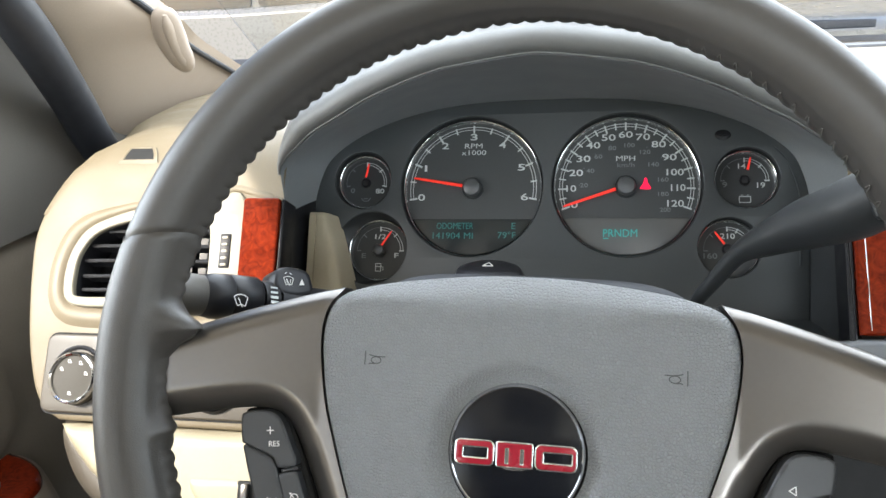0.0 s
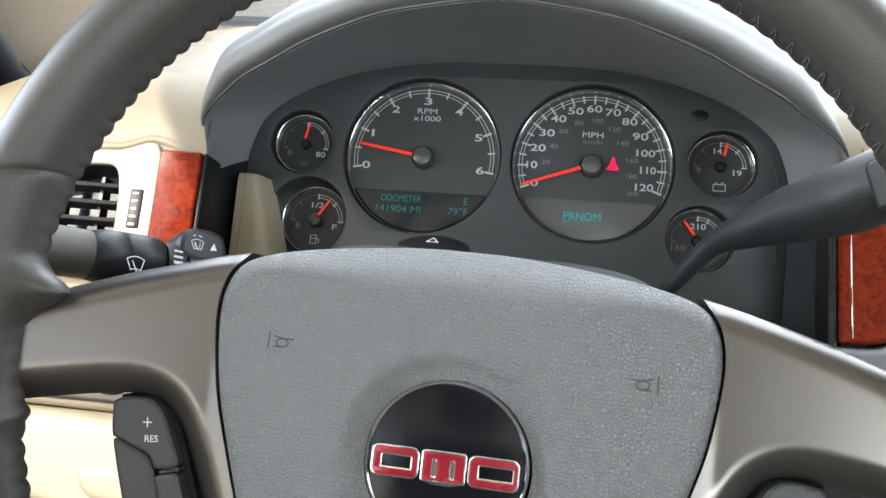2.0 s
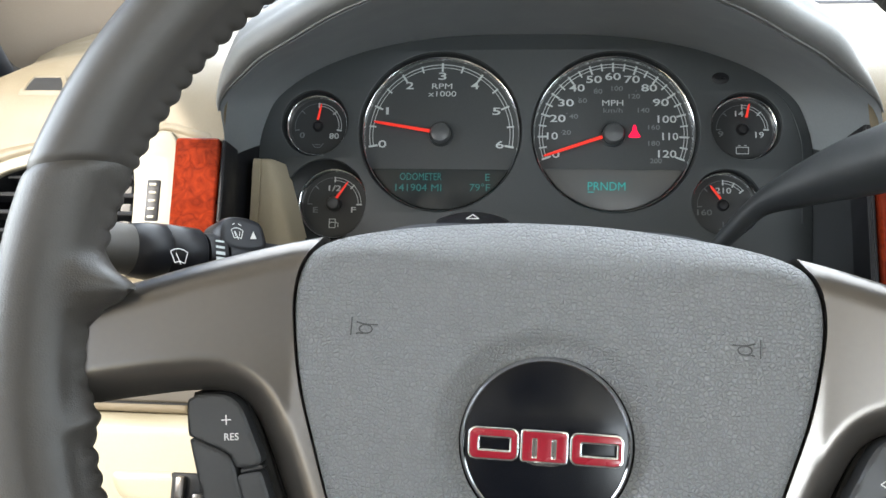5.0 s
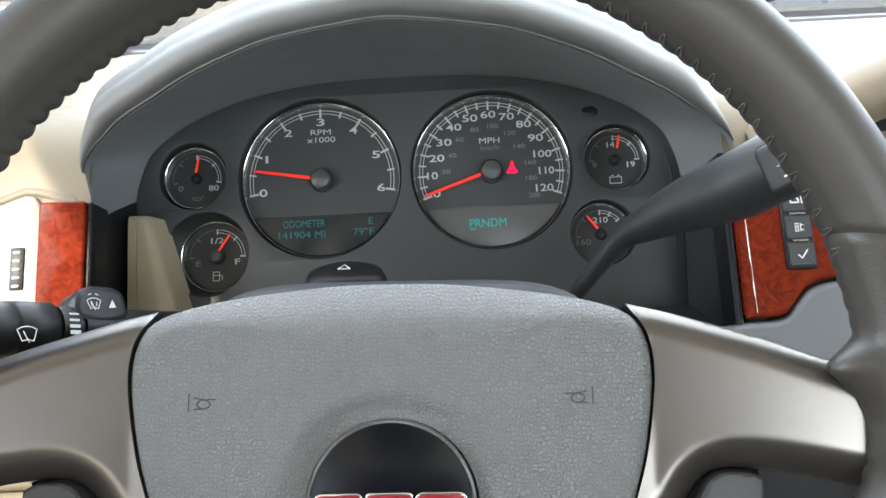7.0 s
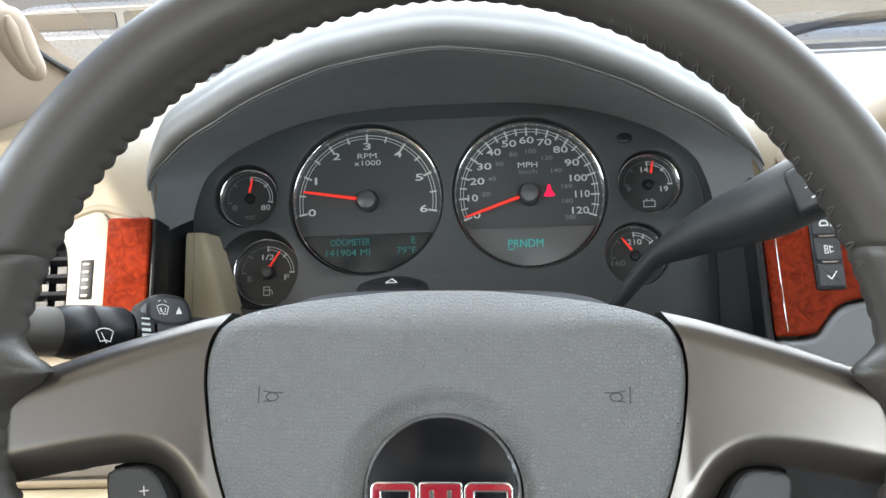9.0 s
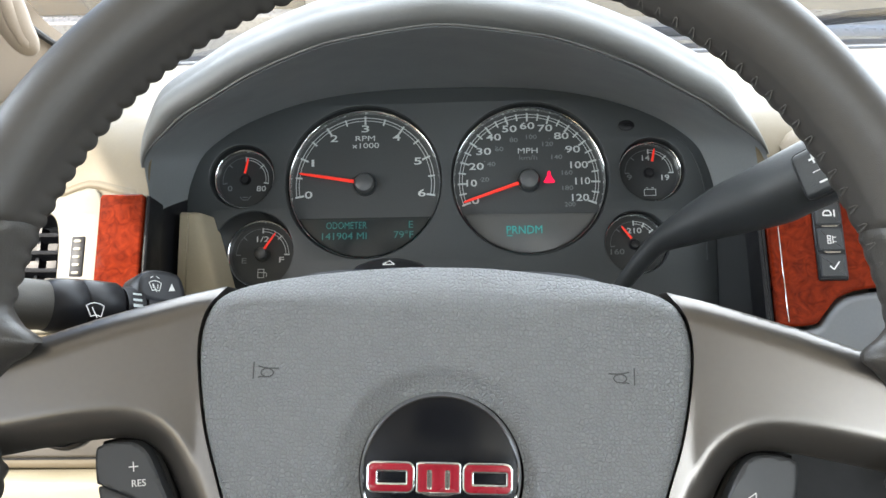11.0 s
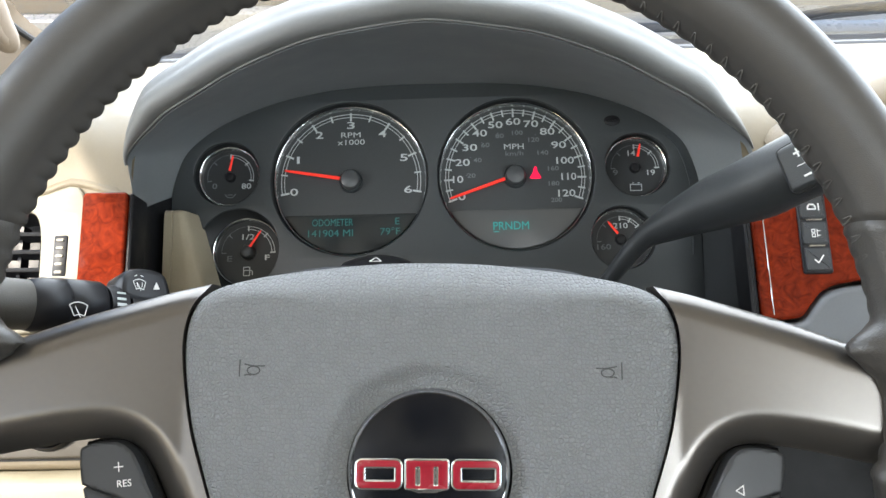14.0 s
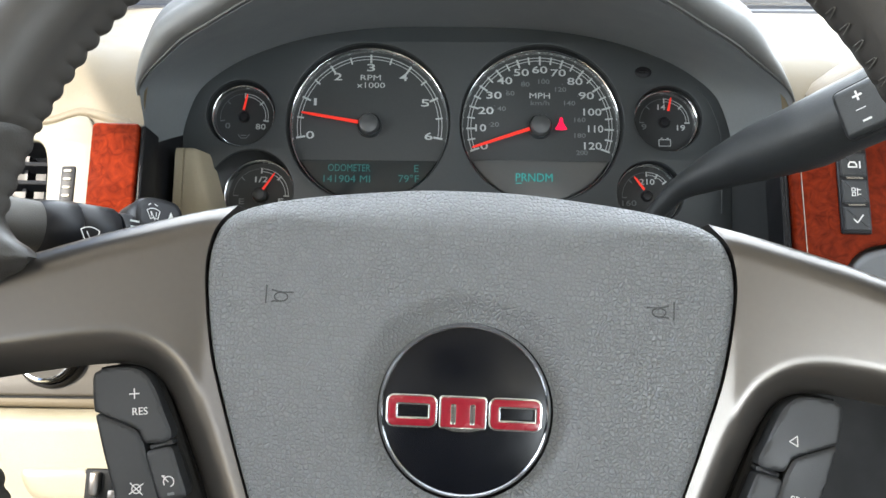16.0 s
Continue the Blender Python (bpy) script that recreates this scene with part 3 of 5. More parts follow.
emblem_bar([rounded(-0.0088, 0.0072, -0.0053, 0.0053, 0.0006), rounded(-0.0052, -0.0034, -0.0043, 0.0030, 0.0004), rounded(0.0018, 0.0036, -0.0043, 0.0030, 0.0004)], BZ)

# spokes: face, rolled upper and outer edge, deep rolled lower edge
SP_TOP = smooth_loop([(-0.0905, 0.0738), (-0.1056, 0.0702), (-0.1345, 0.0616), (-0.1500, 0.0562), (-0.1600, 0.0525), (-0.1700, 0.0490), (-0.1820, 0.0430), (-0.1860, 0.0290), (-0.1862, 0.0146), (-0.1855, 0.0035)], 6, False)
SP_LOW = smooth_loop([(-0.1855, 0.0035), (-0.1766, 0.0042), (-0.1611, 0.0072), (-0.1400, 0.0108), (-0.1260, 0.0116), (-0.1180, 0.0088), (-0.1120, 0.0020), (-0.1060, -0.0105), (-0.0985, -0.0290), (-0.0880, -0.0570), (-0.0800, -0.0760)], 6, False)
SP_PAD = smooth_loop([(x + 0.0017, y) for x, y in [(-0.0700, -0.0760), (-0.0720, -0.0590), (-0.0818, -0.0300), (-0.0898, -0.0062), (-0.0966, 0.0165), (-0.1000, 0.0380), (-0.1006, 0.0515), (-0.0988, 0.0615), (-0.0958, 0.0680)]], 5, False)


def spoke_height(u, v):
    u = -abs(u)
    d1, _ = edge_distance(SP_TOP, u, v, False)
    d2, _ = edge_distance(SP_LOW, u, v, False)
    h = -0.0010 + 0.0110 * min(max((-u - 0.098) / 0.075, 0), 1)
    h -= 0.0080 * (1 - min(d1 / 0.0110, 1)) ** 2.2
    if d2 < 0.0105:
        h -= 0.0008 + 0.0085 * (1 - d2 / 0.0105) ** 1.25
    elif d2 < 0.0140:
        h -= 0.0008 * (1 - (d2 - 0.0105) / 0.0035) ** 2
    return h


sp_loop = [tuple(p) for p in SP_TOP] + [tuple(p) for p in SP_LOW[1:]] + [tuple(p) for p in SP_PAD]
for f in (lambda q: q, mirrored):
    part("spoke", domed(f(sp_loop), spoke_height, 0.0017, -0.022), M_SATIN, wheel, "satin silver painted spoke trim", 80)

# back carrier that closes the gaps behind the pad and pods
part("carrier", pillow(smooth_loop([(-0.101, 0.069), (0.0, 0.076), (0.101, 0.069), (0.112, 0.02), (0.135, -0.005), (0.115, -0.07), (0.0, -0.092), (-0.115, -0.07), (-0.135, -0.005), (-0.112, 0.02)], 5),
                       [(0, -0.016), (0.003, -0.013)], -0.045), M_GAP, wheel, "dark inner carrier")

# control pods
POD_Z = -0.0015
BTN_TOP = [(-0.1379, 0.0062), (-0.1362, 0.0085), (-0.1330, 0.0095), (-0.1245, 0.0101), (-0.1195, 0.0080), (-0.1160, 0.0036), (-0.1118, -0.0052), (-0.1083, -0.0142),
           (-0.1160, -0.0163), (-0.1180, -0.0150), (-0.1200, -0.0118), (-0.1250, -0.0096), (-0.1350, -0.0062), (-0.1368, -0.0045)]
BTN_LOW = [(-0.1362, -0.0070), (-0.1250, -0.0108), (-0.1208, -0.0126), (-0.1186, -0.0165), (-0.1150, -0.0268), (-0.1115, -0.0368), (-0.1060, -0.0520), (-0.1190, -0.0560), (-0.1260, -0.0380), (-0.1320, -0.0210)]
BTN_MID = [(-0.1165, -0.0200), (-0.1078, -0.0178), (-0.1040, -0.0275), (-0.1010, -0.0350), (-0.1100, -0.0372), (-0.1135, -0.0290)]
BTN_END = [(-0.1088, -0.0410), (-0.1000, -0.0388), (-0.0950, -0.0520), (-0.1040, -0.0540)]
BTN_SLOT = [(-0.1157, -0.0180), (-0.1082, -0.0158), (-0.1079, -0.0166), (-0.1154, -0.0190)]


def round_poly(pts, r, n=4):
    """A polygon with its corners rounded by about r."""
    p = [Vector((x, y)) for x, y in pts]
    out = []
    for i, c in enumerate(p):
        a, b = (p[i - 1] - c), (p[(i + 1) % len(p)] - c)
        ra, rb = min(r, a.length * 0.45), min(r, b.length * 0.45)
        q0, q1 = c + a.normalized() * ra, c + b.normalized() * rb
        out += [tuple(q0 * (1 - t) ** 2 + c * (2 * t * (1 - t)) + q1 * t * t) for t in np.linspace(0, 1, n)]
    return out


def key_cap(loop, z):
    o = inset(ccw(loop), -0.0004)
    return domed(o, lambda u, v: z - 0.0009 * (1 - min(edge_distance(o, u, v)[0] / 0.0011, 1)) ** 2, 0.0011, z - 0.009)


for s, f in ((-1, lambda q: q), (1, mirrored)):
    pod = part("control_pod", pillow(ccw(smooth_loop(f([(-0.1390, 0.0062), (-0.1365, 0.0098), (-0.1245, 0.0116), (-0.1150, 0.0046), (-0.1055, -0.0165), (-0.0930, -0.0530), (-0.105, -0.058), (-0.1200, -0.0575), (-0.1330, -0.0215)]), 5)),
                                     [(0, -0.010), (0.001, -0.0088)], -0.030), M_GAP, wheel, "black switch housing")
    for loop in (BTN_TOP, BTN_LOW, BTN_MID, BTN_END, BTN_SLOT):
        part("button", key_cap(smooth_loop(f(loop), 4) if loop is BTN_TOP else round_poly(f(loop), 0.0014 if loop is not BTN_SLOT else 0.0002), POD_Z - (0.0014 if loop is BTN_SLOT else 0)), M_BUTTON, pod, "dark grey push button")

ICZ = POD_Z + 0.0003


def icon(name, meshes, mat=None, label="white printed symbol"):
    return part(name, joined(meshes), mat or M_ICON, wheel, label, 0)


icon("plus_symbol", [strokes([[(-0.1240, 0.0010), (-0.1204, 0.0014)], [(-0.1224, 0.0030), (-0.1220, -0.0006)]], 0.00022, ICZ)])
icon("button_word", [lettering("RES", 0.0027, -0.1197, -0.0052, ICZ, 1.0, 6, bold=0.0)])
cx, cy = -0.1190, -0.0331
icon("cancel_symbol", [strokes([arc(cx, cy, 0.0016, 0, 360, 18), [(cx - 0.0024, cy - 0.002), (cx + 0.0024, cy + 0.002)], [(cx - 0.0024, cy + 0.002), (cx + 0.0024, cy - 0.002)]], 0.00020, ICZ)])
cx, cy = -0.1073, -0.0300
icon("cruise_symbol", [strokes([arc(cx, cy, 0.0019, -60, 220, 18), [(cx - 0.0002, cy), (cx - 0.0026, cy + 0.0020)], [(cx - 0.0026, cy + 0.0020), (cx - 0.0016, cy + 0.0020)]], 0.00022, ICZ)])
icon("cruise_mark", [strokes([[(-0.1072, -0.0345), (-0.1052, -0.0341)]], 0.0005, ICZ)], M_PRINT2, "unlit indicator bar")
tx, ty = 0.1203, -0.0056
tri = [(tx - 0.0016, ty), (tx + 0.0012, ty + 0.0020), (tx + 0.0014, ty - 0.0017), (tx - 0.0016, ty)]
icon("seek_symbol", [strokes([tri], 0.00022, ICZ)])
icon("button_word", [lettering("SRCE", 0.0026, 0.1232, -0.0268, ICZ, 1.0, -8, bold=0.01)])
icon("phone_symbol", [strokes([arc(0.1113, -0.0285, 0.0018, 20, 170, 10)], 0.0004, ICZ)])


# ---- instrument cluster ----
cluster = thing("instrument_cluster", DIALS, "dark grey instrument cluster with round white-marked dials", "instrument cluster")
FACE = 0.012                                                   # panel face above the dial plane
half_panel = [(0.0, 0.0605), (0.045, 0.0598), (0.0838, 0.0565), (0.1200, 0.0495), (0.1487, 0.0400), (0.1708, 0.0296), (0.1881, 0.0176), (0.1986, 0.0066), (0.2043, -0.0060), (0.2085, -0.0221), (0.2094, -0.0380), (0.2080, -0.0900)]
arch_in = smooth_loop(half_panel[::-1][:-1] + [(-x, y) for x, y in half_panel], 6, False)   # right foot to left foot
panel_loop = [tuple(p) for p in arch_in] + [(-0.2065, -0.130), (0.2065, -0.130)]
DIAL = {"tach": (-0.0676, -0.0165, 0.0596), "speed": (0.0654, -0.0161, 0.0592), "oil": (-0.1660, -0.0105, 0.0222), "fuel": (-0.1503, -0.0731, 0.0252),
        "volt": (0.1622, -0.0115, 0.0226), "temp": (0.1474, -0.0700, 0.0222)}
FLARE = {"tach": 0.0632, "speed": 0.0628, "oil": 0.0262, "fuel": 0.0325, "volt": 0.0258, "temp": 0.0252}
WELL = {"fuel": (-0.1555, -0.0720)}                            # the fuel dial's surround is wider on its outer side
holes = [arc(*WELL.get(k, DIAL[k][:2]), FLARE[k], 0, 360 - 360 / 72, 72) for k in DIAL]
part("panel", plate([panel_loop] + holes, 0.004, 0.0008, FACE), M_PANEL, cluster, "dark grey moulded panel")
part("display_backing", plate([rounded(-0.21, 0.21, -0.13, 0.066, 0.02)], 0.002, 0, -0.0022), M_GAP, cluster, "black backing")
part("panel_groove", tube([(x * 0.965, y * 0.93 - 0.001, FACE + 0.0001) for x, y in arch_in[:30]], 0.0007, 6), M_PANEL, cluster)


def dial_base(k, name):
    cx, cy, r = DIAL[k]
    f = FLARE[k]
    d = part(name, disc(r, 0.0, 72, cx, cy), M_DIAL if r > 0.04 else M_DIAL2, cluster, "matt charcoal dial face", 0)
    wx, wy = WELL.get(k, (cx, cy))
    wall = []
    for q, h in ((0.0, FACE - 0.0006), (0.12, FACE - 0.0022), (0.55, 0.0062), (1.0, 0.0036)):
        rr, mx, my = f + 0.0006 + (r + 0.0022 - f) * q, wx + (cx - wx) * q, wy + (cy - wy) * q
        wall.append([(mx + rr * math.cos(a), my + rr * math.sin(a), h) for a in np.linspace(0, 2 * math.pi, 72, False)])
    part("bezel_wall", rings(wall), M_WELL, d, "black sloping dial surround")
    part("chrome_ring", lathe([(r + 0.0025, 0.0034), (r + 0.0021, 0.0042), (r + 0.0017, 0.0040), (r + 0.0009, 0.0028), (r + 0.0002, 0.0010), (r - 0.0002, 0.0003)], 96, cx, cy), M_RING, d, "thin bright ring")
    return d


def polar(k, r, a):
    cx, cy, _ = DIAL[k]
    return cx + r * math.cos(radians(a)), cy + r * math.sin(radians(a))


def marks(k, angles, r0, r1, w, z=0.0004):
    return strokes([[polar(k, r0, a), polar(k, r1, a)] for a in angles], w / 2, z)


def needle(d, k, a, r0, r1, w=0.0029, z=0.0060):
    lp = []
    for r, h in ((r0, w / 2), (r0 + (r1 - r0) * 0.8, w * 0.40), (r1 - 0.001, w * 0.30), (r1, w * 0.1)):
        x, y = polar(k, r, a)
        nx, ny = -math.sin(radians(a)), math.cos(radians(a))
        lp.append([(x + nx * h * s, y + ny * h * s, z + q) for s, q in ((-1, 0), (-0.6, 0.0007), (0.6, 0.0007), (1, 0))])
    part("needle", rings(lp, True, True, True), M_NEEDLE, d, "bright red needle")


def hub(d, k, r):
    cx, cy, _ = DIAL[k]
    h = part("hub", lathe([(0.0001, 0.0105), (r * 0.45, 0.0101), (r * 0.75, 0.0090), (r * 0.86, 0.0070), (r * 0.88, 0.0002)], 40, cx, cy), M_HUB, d, "domed grey needle hub")
    part("hub_rim", lathe([(r * 0.90, 0.0002), (r * 0.92, 0.0042), (r * 0.99, 0.0046), (r * 1.03, 0.0040), (r * 1.04, 0.0002)], 40, cx, cy), M_SATIN if k == "fuel" else M_PANEL, h, "grey hub rim")


TZ = 0.0005


def word(d, text, h, x, y, mat, span=0.0, wide=1.3, name="dial_number"):
    part(name, lettering(text, h, x, y, TZ, wide, 0, 0.00005, 0.016 if name == "dial_number" else 0.0, span), mat, d, "", 0)


# tachometer
tach = dial_base("tach", "tachometer_dial")
ta = [190 - 200 / 6 * i for i in range(7)]
part("scale", joined([strokes([arc(*DIAL["tach"][:2], r, -10, 190, 90)], w, 0.0004) for r, w in ((0.0566, 0.00030), (0.0541, 0.00026))]
                     + [marks("tach", ta, 0.0512, 0.0576, 0.0016), marks("tach", [a - 100 / 6 for a in ta[:-1]], 0.0522, 0.0572, 0.0013)]), M_PRINT, tach, "white scale with ticks", 0)
for i, a in enumerate(ta):
    word(tach, str(i), 0.0058, *polar("tach", 0.0470, a), M_PRINT, 0.0022 if i == 1 else 0.0064)
word(tach, "RPM", 0.0044, -0.0677, 0.0224, M_PRINT, 0.0160, name="dial_word")
word(tach, "x1000", 0.0044, -0.0674, 0.0162, M_PRINT, 0.0222, name="dial_word")
needle(tach, "tach", 170.5, 0.0085, 0.0535)
hub(tach, "tach", 0.0092)

# speedometer
speed = dial_base("speed", "speedometer_dial")
S0, S1 = 200.0, -20.0
sa = [S0 + (S1 - S0) / 12 * i for i in range(13)]
part("scale", joined([strokes([arc(*DIAL["speed"][:2], r, S1, S0, 100)], 0.00030, 0.0004) for r in (0.0562, 0.0538)]
                     + [marks("speed", sa, 0.0506, 0.0572, 0.0015), marks("speed", [a + (S1 - S0) / 24 for a in sa[:-1]], 0.0516, 0.0570, 0.0013)]), M_PRINT, speed, "white scale with ticks", 0)
for i, a in enumerate(sa):
    rr = {2: 0.0440, 3: 0.0438, 9: 0.0444, 10: 0.0428, 11: 0.0434, 12: 0.0437}.get(i, 0.0462)
    word(speed, str(i * 10), 0.0056, *polar("speed", rr, a), M_PRINT, {0: 0.0060, 1: 0.0085, 10: 0.0142, 11: 0.0120, 12: 0.0138}.get(i, 0.0120))
for km, x, y in ((20, -0.0353, 0.0016), (40, -0.0300, 0.0144), (60, -0.0232, 0.0270), (80, -0.0114, 0.0344), (100, 0.0032, 0.0367), (120, 0.0163, 0.0305), (140, 0.0233, 0.0194), (160, 0.0312, 0.0060), (180, 0.0312, -0.0066), (200, 0.0326, -0.0203)):
    word(speed, str(km), 0.0036, DIAL["speed"][0] + x, DIAL["speed"][1] + y, M_PRINT2, 0.0068 if km < 100 else 0.0088)
part("inner_ticks", marks("speed", [S0 + (S1 - S0) / 120 * (km / 1.609) for km in range(20, 201, 20)], 0.0388, 0.0396, 0.0005), M_PRINT2, speed, "faint inner ticks", 0)
word(speed, "MPH", 0.0046, 0.0653, 0.0090, M_PRINT, 0.0160, name="dial_word")
word(speed, "km/h", 0.0038, 0.0655, 0.0032, M_PRINT2, 0.0145, name="dial_word")
needle(speed, "speed", 199.0, 0.0090, 0.0560)
hub(speed, "speed", 0.0092)
part("warning_light", plate([smooth_loop([(0.0777, -0.0178), (0.0860, -0.0178), (0.0852, -0.0150), (0.0836, -0.0122), (0.0832, -0.0092), (0.0820, -0.0080), (0.0808, -0.0092), (0.0802, -0.0122), (0.0788, -0.0148)], 4)], 0.0003, 0, 0.0006),
     M_TELL, speed, "lit red seat belt warning light", 0)


# display windows in the lower segments
def segment(k, top, r):
    cx, cy, _ = DIAL[k]
    a = math.degrees(math.asin(top / r))
    return arc(cx, cy, r, 180 - a, 360 + a, 40)


odo = part("display", plate([segment("tach", -0.0280, 0.0596)], 0.0010, 0.0002, 0.0022), M_SCREEN, tach, "dark odometer display")
prn = part("display", plate([segment("speed", -0.0272, 0.0590)], 0.0010, 0.0002, 0.0022), M_SCREEN2, speed, "gear display with reflected glare in its colour")
TZ = 0.0027
for text, x, y, span in (("ODOMETER", -0.0822, -0.0510, 0.0328), ("141904 MI", -0.0839, -0.0597, 0.0360), ("E", -0.0302, -0.0510, 0.0034), ("79°F", -0.0361, -0.0592, 0.0158)):
    part("display_text", lettering(text, 0.0056, x, y, TZ, 1, 0, 0.00005, 0.0, span), M_LCD2, odo, "teal dot-matrix text", 0)
part("display_text", lettering("PRNDM", 0.0066, 0.0606, -0.0571, TZ, 1, 0, 0.00005, 0.0, 0.0284), M_LCD, prn, "teal gear letters", 0)
part("display_text", strokes([[(0.0466, -0.0614), (0.0508, -0.0614)]], 0.0004, TZ), M_LCD, prn, "teal mark under the first letter", 0)
TZ = 0.0005

# small gauges
for k, name, texts, na, n0, n1, sweep in (
        ("oil", "oil_pressure_dial", (("0", -150, 0.66), ("80", -31, 0.69)), 79, 0.0040, 0.0172, (-10, 190)),
        ("fuel", "fuel_dial", (("E", 198, 0.62), ("1/2", 90, 0.50), ("F", -16, 0.64)), 56, 0.0040, 0.0205, (0, 180)),
        ("volt", "voltmeter_dial", (("9", 193, 0.72), ("14", 99, 0.55), ("19", -18, 0.60)), 78, 0.0080, 0.0190, (0, 180)),
        ("temp", "coolant_temperature_dial", (("160", 203, 0.66), ("210", 88, 0.50)), 127, 0.0050, 0.0178, (38, 184))):
    d = dial_base(k, name)
    cx, cy, r = DIAL[k]
    a0, a1 = sweep
    o_r, i_r = r * 0.845, r * 0.755
    part("scale", joined([strokes([arc(cx, cy, q, a0, min(a1, 92), 30)], 0.00024, 0.0004) for q in (o_r, i_r)]
                         + [marks(k, [a0, (a0 + 90) / 2, 90], i_r - 0.0012, o_r + 0.0004, 0.0011)]), M_PRINT, d, "white scale with ticks", 0)
    part("scale_left", joined([strokes([arc(cx, cy, o_r, 95, a1, 30)], 0.00016, 0.0004), marks(k, [a1, 137], i_r - 0.0012, o_r, 0.0008)]), M_PRINT2, d, "faint scale", 0)
    for text, a, f in texts:
        dim = text in ("0", "E", "9", "160")
        word(d, text, 0.0044, *polar(k, r * f, a), M_PRINT2 if dim else M_PRINT, {"1/2": 0.0100, "210": 0.0116, "160": 0.0110, "80": 0.0078, "14": 0.0062, "19": 0.0064}.get(text, 0.0040))
    needle(d, k, na, n0, n1, 0.0021)
    if k == "fuel":
        hub(d, k, 0.0056)
    else:
        part("hub", lathe([(0.0001, 0.004), (0.003, 0.0036), (0.0042, 0.0022), (0.0044, 0.0002)], 24, cx, cy), M_BLACK, d)
    iy = cy - r * (0.60 if k == "fuel" else 0.70)
    if k == "volt":
        ic = [[(cx - 0.0045, iy - 0.0028), (cx + 0.0045, iy - 0.0028), (cx + 0.0045, iy + 0.0022), (cx - 0.0045, iy + 0.0022), (cx - 0.0045, iy - 0.0028)],
              [(cx - 0.003, iy + 0.0034), (cx - 0.0015, iy + 0.0034)], [(cx + 0.0015, iy + 0.0034), (cx + 0.003, iy + 0.0034)]]
    elif k == "fuel":
        ic = [[(cx - 0.0034, iy - 0.0034), (cx - 0.0034, iy + 0.0034), (cx + 0.0014, iy + 0.0034), (cx + 0.0014, iy - 0.0034), (cx - 0.0034, iy - 0.0034)],
              [(cx - 0.0030, iy + 0.0008), (cx + 0.0012, iy + 0.0008)], [(cx + 0.0016, iy + 0.001), (cx + 0.0036, iy + 0.0002), (cx + 0.0036, iy - 0.0028)]]
    elif k == "oil":
        ic = [[(cx - 0.004, iy + 0.0012), (cx - 0.002, iy - 0.0014), (cx + 0.0022, iy - 0.0014), (cx + 0.0046, iy + 0.0016)], [(cx - 0.002, iy + 0.0008), (cx + 0.002, iy + 0.0008)]]
    else:
        ic = [[(cx, iy - 0.002), (cx, iy + 0.003)], [(cx - 0.003, iy - 0.0028), (cx + 0.003, iy - 0.0028)]]
    part("symbol", strokes(ic, 0.00030, 0.0005), M_PRINT if k in ("fuel", "volt") else M_PRINT2, d, "", 0)
part("light_sensor", pillow([(0.1436 + 0.0065 * math.cos(a), 0.0250 + 0.0045 * math.sin(a)) for a in np.linspace(0, 2 * math.pi, 24, False)],
                            [(0, FACE), (0.0008, FACE + 0.0006), (0.003, FACE + 0.0009)]), M_BLACK, cluster, "small dark sensor window")

# ---- hood over the cluster ----
LIP = [(0.0, 1.4130), (0.022, 1.4112), (0.055, 1.4062), (0.0735, 1.4020), (0.098, 1.3935), (0.121, 1.3840), (0.145, 1.3715), (0.167, 1.3600), (0.182, 1.3492), (0.198, 1.3370), (0.2080, 1.3265), (0.2120, 1.3150), (0.2128, 1.3020), (0.2130, 1.2900)]


def lip_y(x):
    return 0.21 + 0.05 * (min(abs(x), 0.206) / 0.21) ** 2


arch_out = smooth_loop([(x + 0.0075 * step(1.362, 1.325, z), lip_y(x), z) for x, z in LIP[::-1]] + [(-min(x, 0.2066 - 0.03 * max(z - 1.33, 0)), lip_y(x), z) for x, z in LIP[1:]], 6, False)


def foot(x, v):
    return tuple(FASCIA @ Vector((x, v, -0.002)))


outer = [foot(0.2175, v) for v in np.linspace(-0.125, -0.03, 10)] + [tuple(p) for p in arch_out] + [foot(-0.2035, v) for v in np.linspace(-0.03, -0.125, 10)]


def by_length(pts, n):
    p = np.array(pts, float)
    s = np.concatenate(([0], np.cumsum(np.linalg.norm(np.diff(p, axis=0), axis=1))))
    t = np.linspace(0, s[-1], n)
    return np.stack([np.interp(t, s, p[:, i]) for i in range(p.shape[1])], 1)


inner3 = [tuple(DIALS @ Vector((x, y, FACE - 0.001))) for x, y in [(0.2065, -0.128)] + [tuple(p) for p in arch_in] + [(-0.2065, -0.128)]]
NO = 120
A, B = by_length(outer, NO), by_length(inner3, NO)
hood = thing("instrument_hood", pose(0, 0, 0), "dark grey vinyl hood arching over the instrument cluster", "instrument hood")
mid = np.array([0, 0.30, 1.30])
loft = []
q0 = A - mid
q0[:, 1] = 0
loft.append([tuple(v) for v in A + 0.006 * np.clip((A[:, 2:] - 1.33) / 0.02, 0, 1) * q0 / np.linalg.norm(q0, axis=1)[:, None] + np.array([0, 0.003, 0])])
for s in np.linspace(0, 1, 9):
    q = A * (1 - s) + B * s
    out = q - mid
    out[:, 1] = 0
    out /= np.linalg.norm(out, axis=1)[:, None]
    loft.append([tuple(v) for v in q + out * 0.006 * math.sin(math.pi * s)])
FT = 17
part("lining", rings([lp[FT:NO - FT] for lp in loft], False), M_HOODIN, hood, "matt dark grey inner lining", 60)
# ends of the same lining, given darker materials where it lies in shade
part("shaded_side_lining", rings([lp[:FT + 1] for lp in loft], False), M_LEVER, hood, "hood side with shade painted in", 60)
